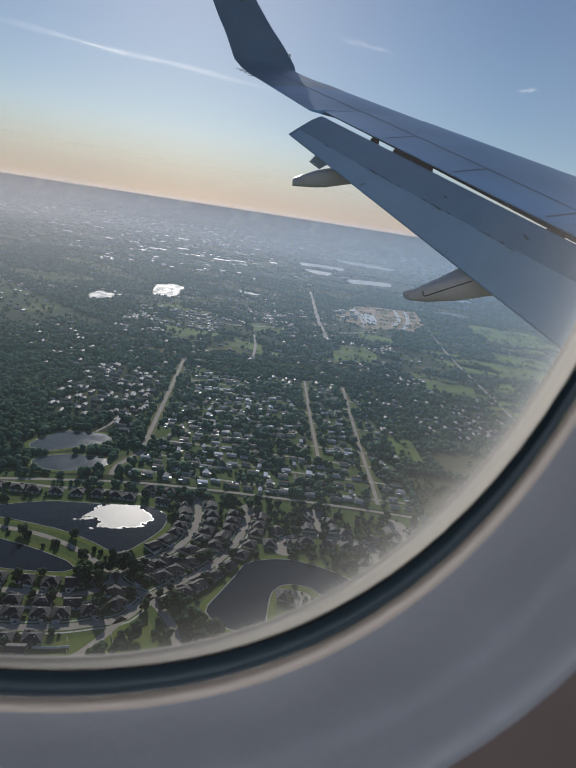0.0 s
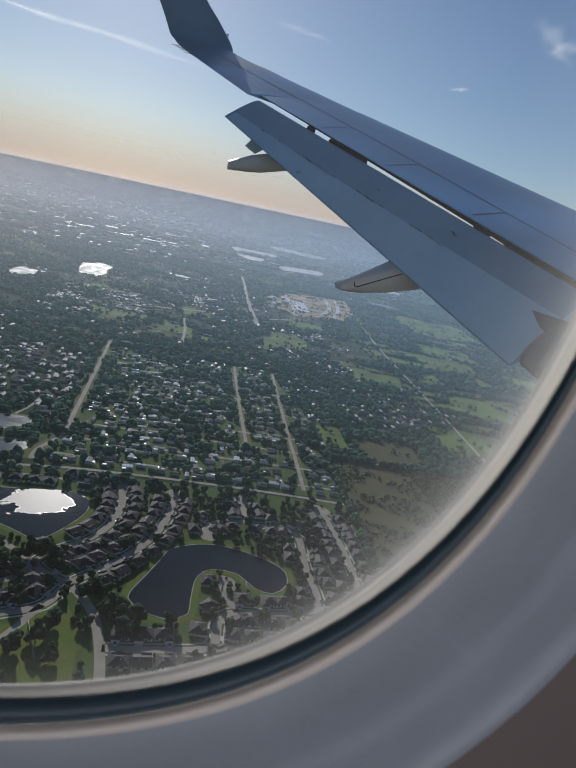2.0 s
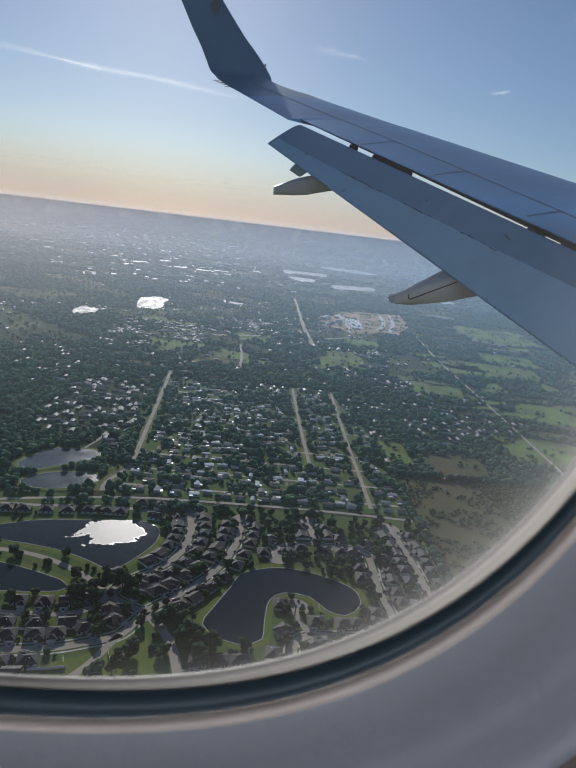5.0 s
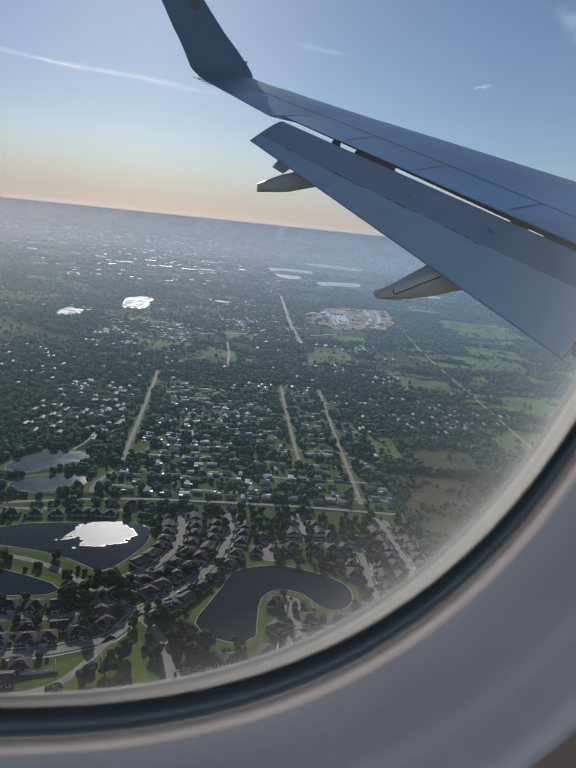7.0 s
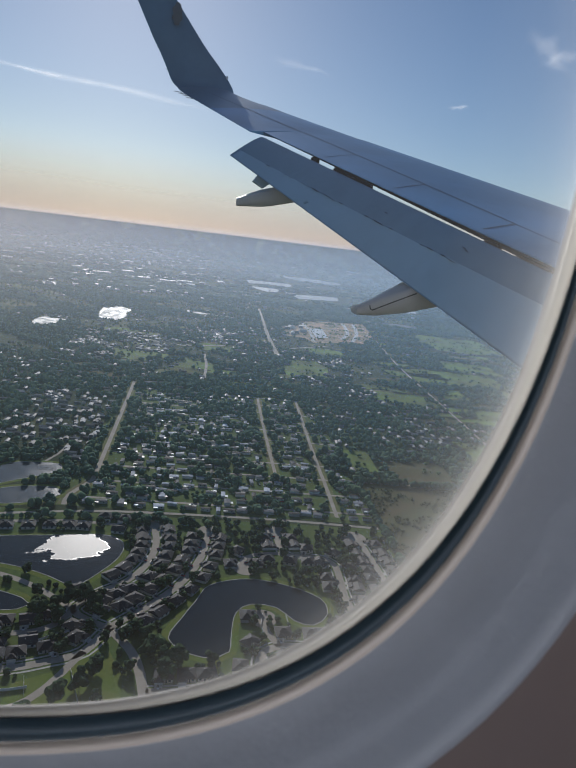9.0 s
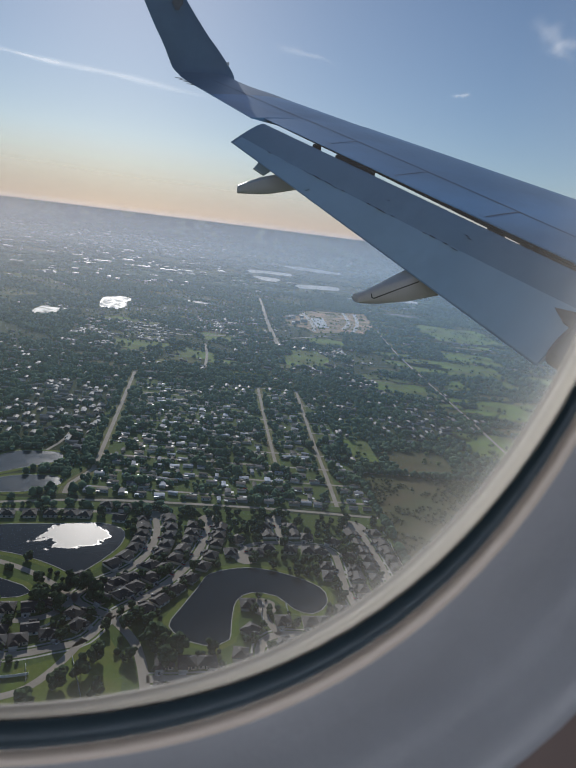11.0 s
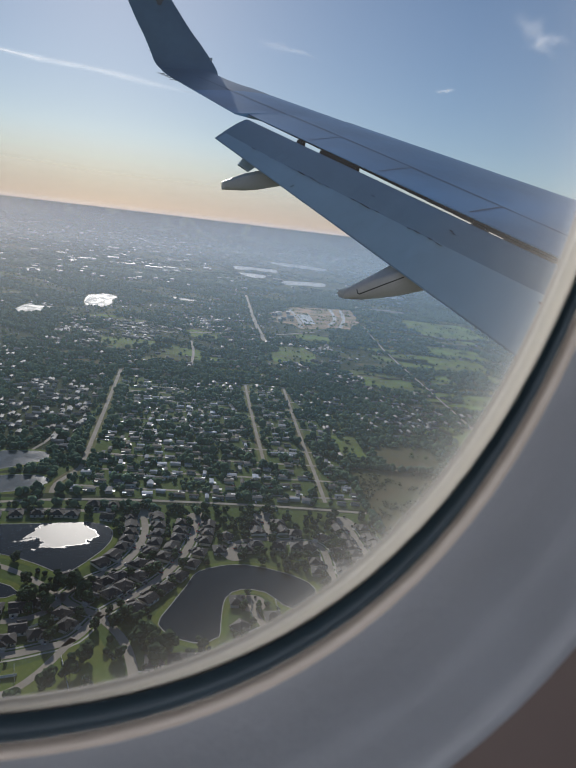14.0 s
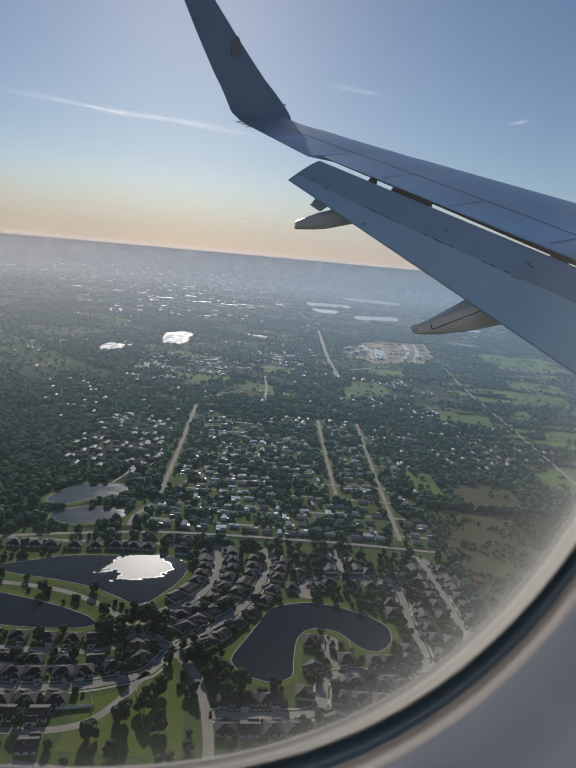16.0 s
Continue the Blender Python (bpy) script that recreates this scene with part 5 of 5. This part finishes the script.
# small homesteads in the woods beyond
p, q = scatter(2600, -900, 1200, 640, 2600, LAND, lambda a, b: (wave(a, b, 150, 0.7) > -0.15) & ((a < 240) | (wave(a, b, 42, 2.7) > 0.35)) & ~((a > 190) & (a < 430) & (b < 1200)) & ~((a < -130) & (b < 1000)))
p2, q2 = scatter(420, -330, 330, 640, 1650, LAND, lambda a, b: (wave(a, b, 60, 2.7) > -0.4) & ~((a < -170) & (b < 1000) & (b > 640) & (a > -330) & (b < 900)))
p3, q3 = scatter(190, -255, -124, 700, 1000, LAND, lambda a, b: (a > -165) | (b > 750))
p4, q4 = scatter(420, -300, -90, 1290, 1600, LAND, lambda a, b: wave(a, b, 30, 1.2) > -0.1)
p5, q5 = scatter(260, -60, 200, 1480, 1800, LAND, lambda a, b: wave(a, b, 34, 4.2) > 0.0)
p6, q6 = scatter(200, 215, 330, 1240, 1480, LAND, lambda a, b: wave(a, b, 26, 0.4) > 0.1)
p7, q7 = scatter(260, 330, 620, 780, 1150, LAND, lambda a, b: wave(a, b, 30, 2.4) > 0.2)
p8, q8 = scatter(230, 196, 420, 830, 1240, LAND, lambda a, b: wave(a, b, 24, 5.4) > 0.12)
p9, q9 = scatter(520, 330, 1000, 1150, 2100, LAND, lambda a, b: wave(a, b, 36, 1.9) > 0.35)
HOMESTEADS = list(zip(np.concatenate([p[:620], p2, p3, p4, p5, p6, p7, p8, p9]), np.concatenate([q[:620], q2, q3, q4, q5, q6, q7, q8, q9])))
for a, b in HOMESTEADS:
    disc(BUILT, a, b, 11.0)
LAND |= BUILT
p, q = scatter(37000, -700, 700, 236, 1200, LAND, lambda a, b: wave(a, b, 55, 4.0) > -0.75)
tufts("woods", p, q, 1.7, 4.8, 1.7, 1, LEAF[0], "dense dark green woods of broadleaf trees", "woods", 0.3)
p, q = scatter(52000, -980, 1380, 1200, 2780, LAND, lambda a, b: wave(a, b, 75, 1.0) > -0.22)
tufts("woods", p, q, 2.0, 6.0, 1.7, 1, LEAF[0], "distant rolling woods broken by clearings", "woods", 0.3, 5)
p, q = scatter(6000, -980, 1380, 760, 2780, LAND, lambda a, b: wave(a, b, 75, 1.0) < -0.1)
tufts("woods", p, q, 2.5, 4.5, 1.9, 1, LEAF[1], "loose trees over open pastures", "trees", 0.3, 6)

p, q = scatter(14000, -330, 1380, 740, 2300, WET | PAVED | BUILT | ~OPEN, lambda a, b: wave(a, b, 16, 5.0) > 0.22)
tufts("field_trees", p, q, 1.4, 3.4, 1.7, 1, LEAF[1], "small clumps of trees scattered over pastures", "trees", 0.3, 16)
# homesteads as one lot of far roofs
FAR_ROOF = island_material("far_roofs", (0.05, 0.05, 0.052), (0.38, 0.38, 0.37), 0.6, 0.2, 2.6)
TOWN_ROOF = island_material("town_roofs", (0.06, 0.065, 0.07), (0.75, 0.74, 0.70), 0.6, 0.35, 2.4)
verts, faces = [], []


def far_box(p, q, lx, ly, hz, turn, gable, place=town):
    c, s = math.cos(turn), math.sin(turn)
    pv, pf = joined(box_data(-lx / 2, lx / 2, -ly / 2, ly / 2, 0, hz), hip(-lx / 2, lx / 2, -ly / 2, ly / 2, hz + 0.03, ly * 0.2 if gable else 0.4, 0.3, True))
    b0 = len(verts)
    for x, y, z in pv:
        verts.append(place(p + x * c - y * s, q + x * s + y * c, z))
    faces.extend(tuple(i + b0 for i in t) for t in pf)


for a, b in HOMESTEADS + BACK_HOMES:
    far_box(a, b, rnd.uniform(5, 13), rnd.uniform(3.5, 6.5), 2.8, rnd.choice((0, 1.57)) + rnd.uniform(-0.1, 0.1), True)
tagged(new("distant_houses", mesh_of("distant_houses", verts, faces, FAR_ROOF)), "distant small houses scattered among the trees", "houses", kind="stuff")
verts, faces = [], []
for i in range(360):
    q = 2500 + 4600 * rnd.random() ** 1.25
    p = rnd.uniform(-0.45, 0.42) * q
    if rnd.random() < 0.65:
        p = rnd.gauss(-0.13, 0.10) * q
    big = rnd.random() < 0.3 and q > 3000
    far_box(p, q, rnd.uniform(30, 90) if big else rnd.uniform(14, 32), rnd.uniform(20, 45) if big else rnd.uniform(10, 18), rnd.uniform(5, 11), rnd.choice((0.0, 0.0, 1.57, 0.5)) + rnd.uniform(-0.15, 0.15), False, far_town)
for a, b, lx, ly in ((292, 1930, 22, 16), (262, 1985, 18, 24), (245, 1955, 16, 14), (262, 1880, 22, 10), (295, 2010, 12, 20), (250, 1850, 10, 12)):
    far_box(a, b, lx, ly, 8, 0.0, False, far_town)
tagged(new("distant_town", mesh_of("distant_town", verts, faces, TOWN_ROOF)), "distant town of pale flat-roofed buildings", "town", kind="stuff")
spots = []
for i in range(9000):
    q = 2650 + 9000 * rnd.random() ** 2.2
    p = rnd.uniform(-0.55, 0.62) * q
    if wave(np.array(p), np.array(q), 140, 3.0) < -0.35:
        continue
    if any(min(a for a, _ in l) - 15 < p < max(a for a, _ in l) + 15 and min(b for _, b in l) - 90 < q < max(b for _, b in l) + 20 for l in LAKES):
        continue
    v = far_town(p, q)
    k = math.hypot(v.x, v.y) / math.hypot(p, q)
    r = rnd.uniform(7, 22) * k
    spots.append((v.x, v.y, v.z, r * 1.4, rnd.uniform(8, 14) * k))
crowns("far_woods", spots, 1, LEAF[0], "far woods reaching to the hazy horizon", "woods", 0.3, None, 8)

# ---- contrail and thin clouds ----
VAPOUR = film_material("vapour", 0.09, 0.12, (1, 1, 1), soft=True, grain=0.006)


def streak(name, ends, widths, label, wob=8.0, seed=1, thick=1.0):
    """A soft strip of vapour, thickest along its middle."""
    rs = random.Random(seed)
    a, b, n = Vector(ends[0]), Vector(ends[1]), 72
    side = (b - a).cross(Vector((0, 1, 0.2))).normalized()
    ph = [rs.uniform(0, 6.28) for _ in range(4)]
    rows, dens = [], []
    for i in range(n + 1):
        s = i / n
        w = (widths[0] + (widths[1] - widths[0]) * s) * (1 + 0.25 * math.sin(9 * s + ph[0]) + 0.2 * math.sin(23 * s + ph[1]))
        c = EYE + a.lerp(b, s) + side * wob * (math.sin(7 * s + ph[2]) + 0.5 * math.sin(17 * s + ph[3]))
        ends_ = min(1.0, 3 * s, 3 * (1 - s)) ** 1.5
        for k in range(-4, 5):
            rows.append(c + side * w * k / 2.5 + Vector((0, 1, 0)) * w * 0.2 * (1 - (k / 4) ** 2))
            dens.append(thick * ends_ * math.exp(-(k / 1.7) ** 2) * (1 - (k / 4) ** 4))
    faces = [(9 * i + k, 9 * i + 9 + k, 9 * i + 10 + k, 9 * i + 1 + k) for i in range(n) for k in range(8)]
    me = mesh_of(name, rows, faces, VAPOUR, True)
    me.attributes.new("film", "FLOAT", "POINT").data.foreach_set("value", dens)
    tagged(new(name, me), label, name, kind="structure")


streak("contrail", ((-2600, 4000, 880), (-600, 4700, 775)), (24, 15), "thin white contrail drifting across the sky", 7.0, 3, 1.7)
streak("cloud", ((840, 4600, 985), (1000, 4600, 1003)), (16, 10), "small wisp of white cloud", 4.0, 4, 1.5)
streak("cloud", ((1200, 4350, 1440), (1560, 4350, 1200)), (60, 40), "faint torn wisp of cloud", 14.0, 5, 1.0)
streak("cloud", ((1300, 4350, 1260), (1620, 4350, 1330)), (40, 30), "faint torn wisp of cloud", 14.0, 7, 0.8)
streak("cloud", ((-400, 4600, 1170), (80, 4600, 1080)), (26, 14), "faint torn wisp of cloud", 8.0, 6, 0.8)
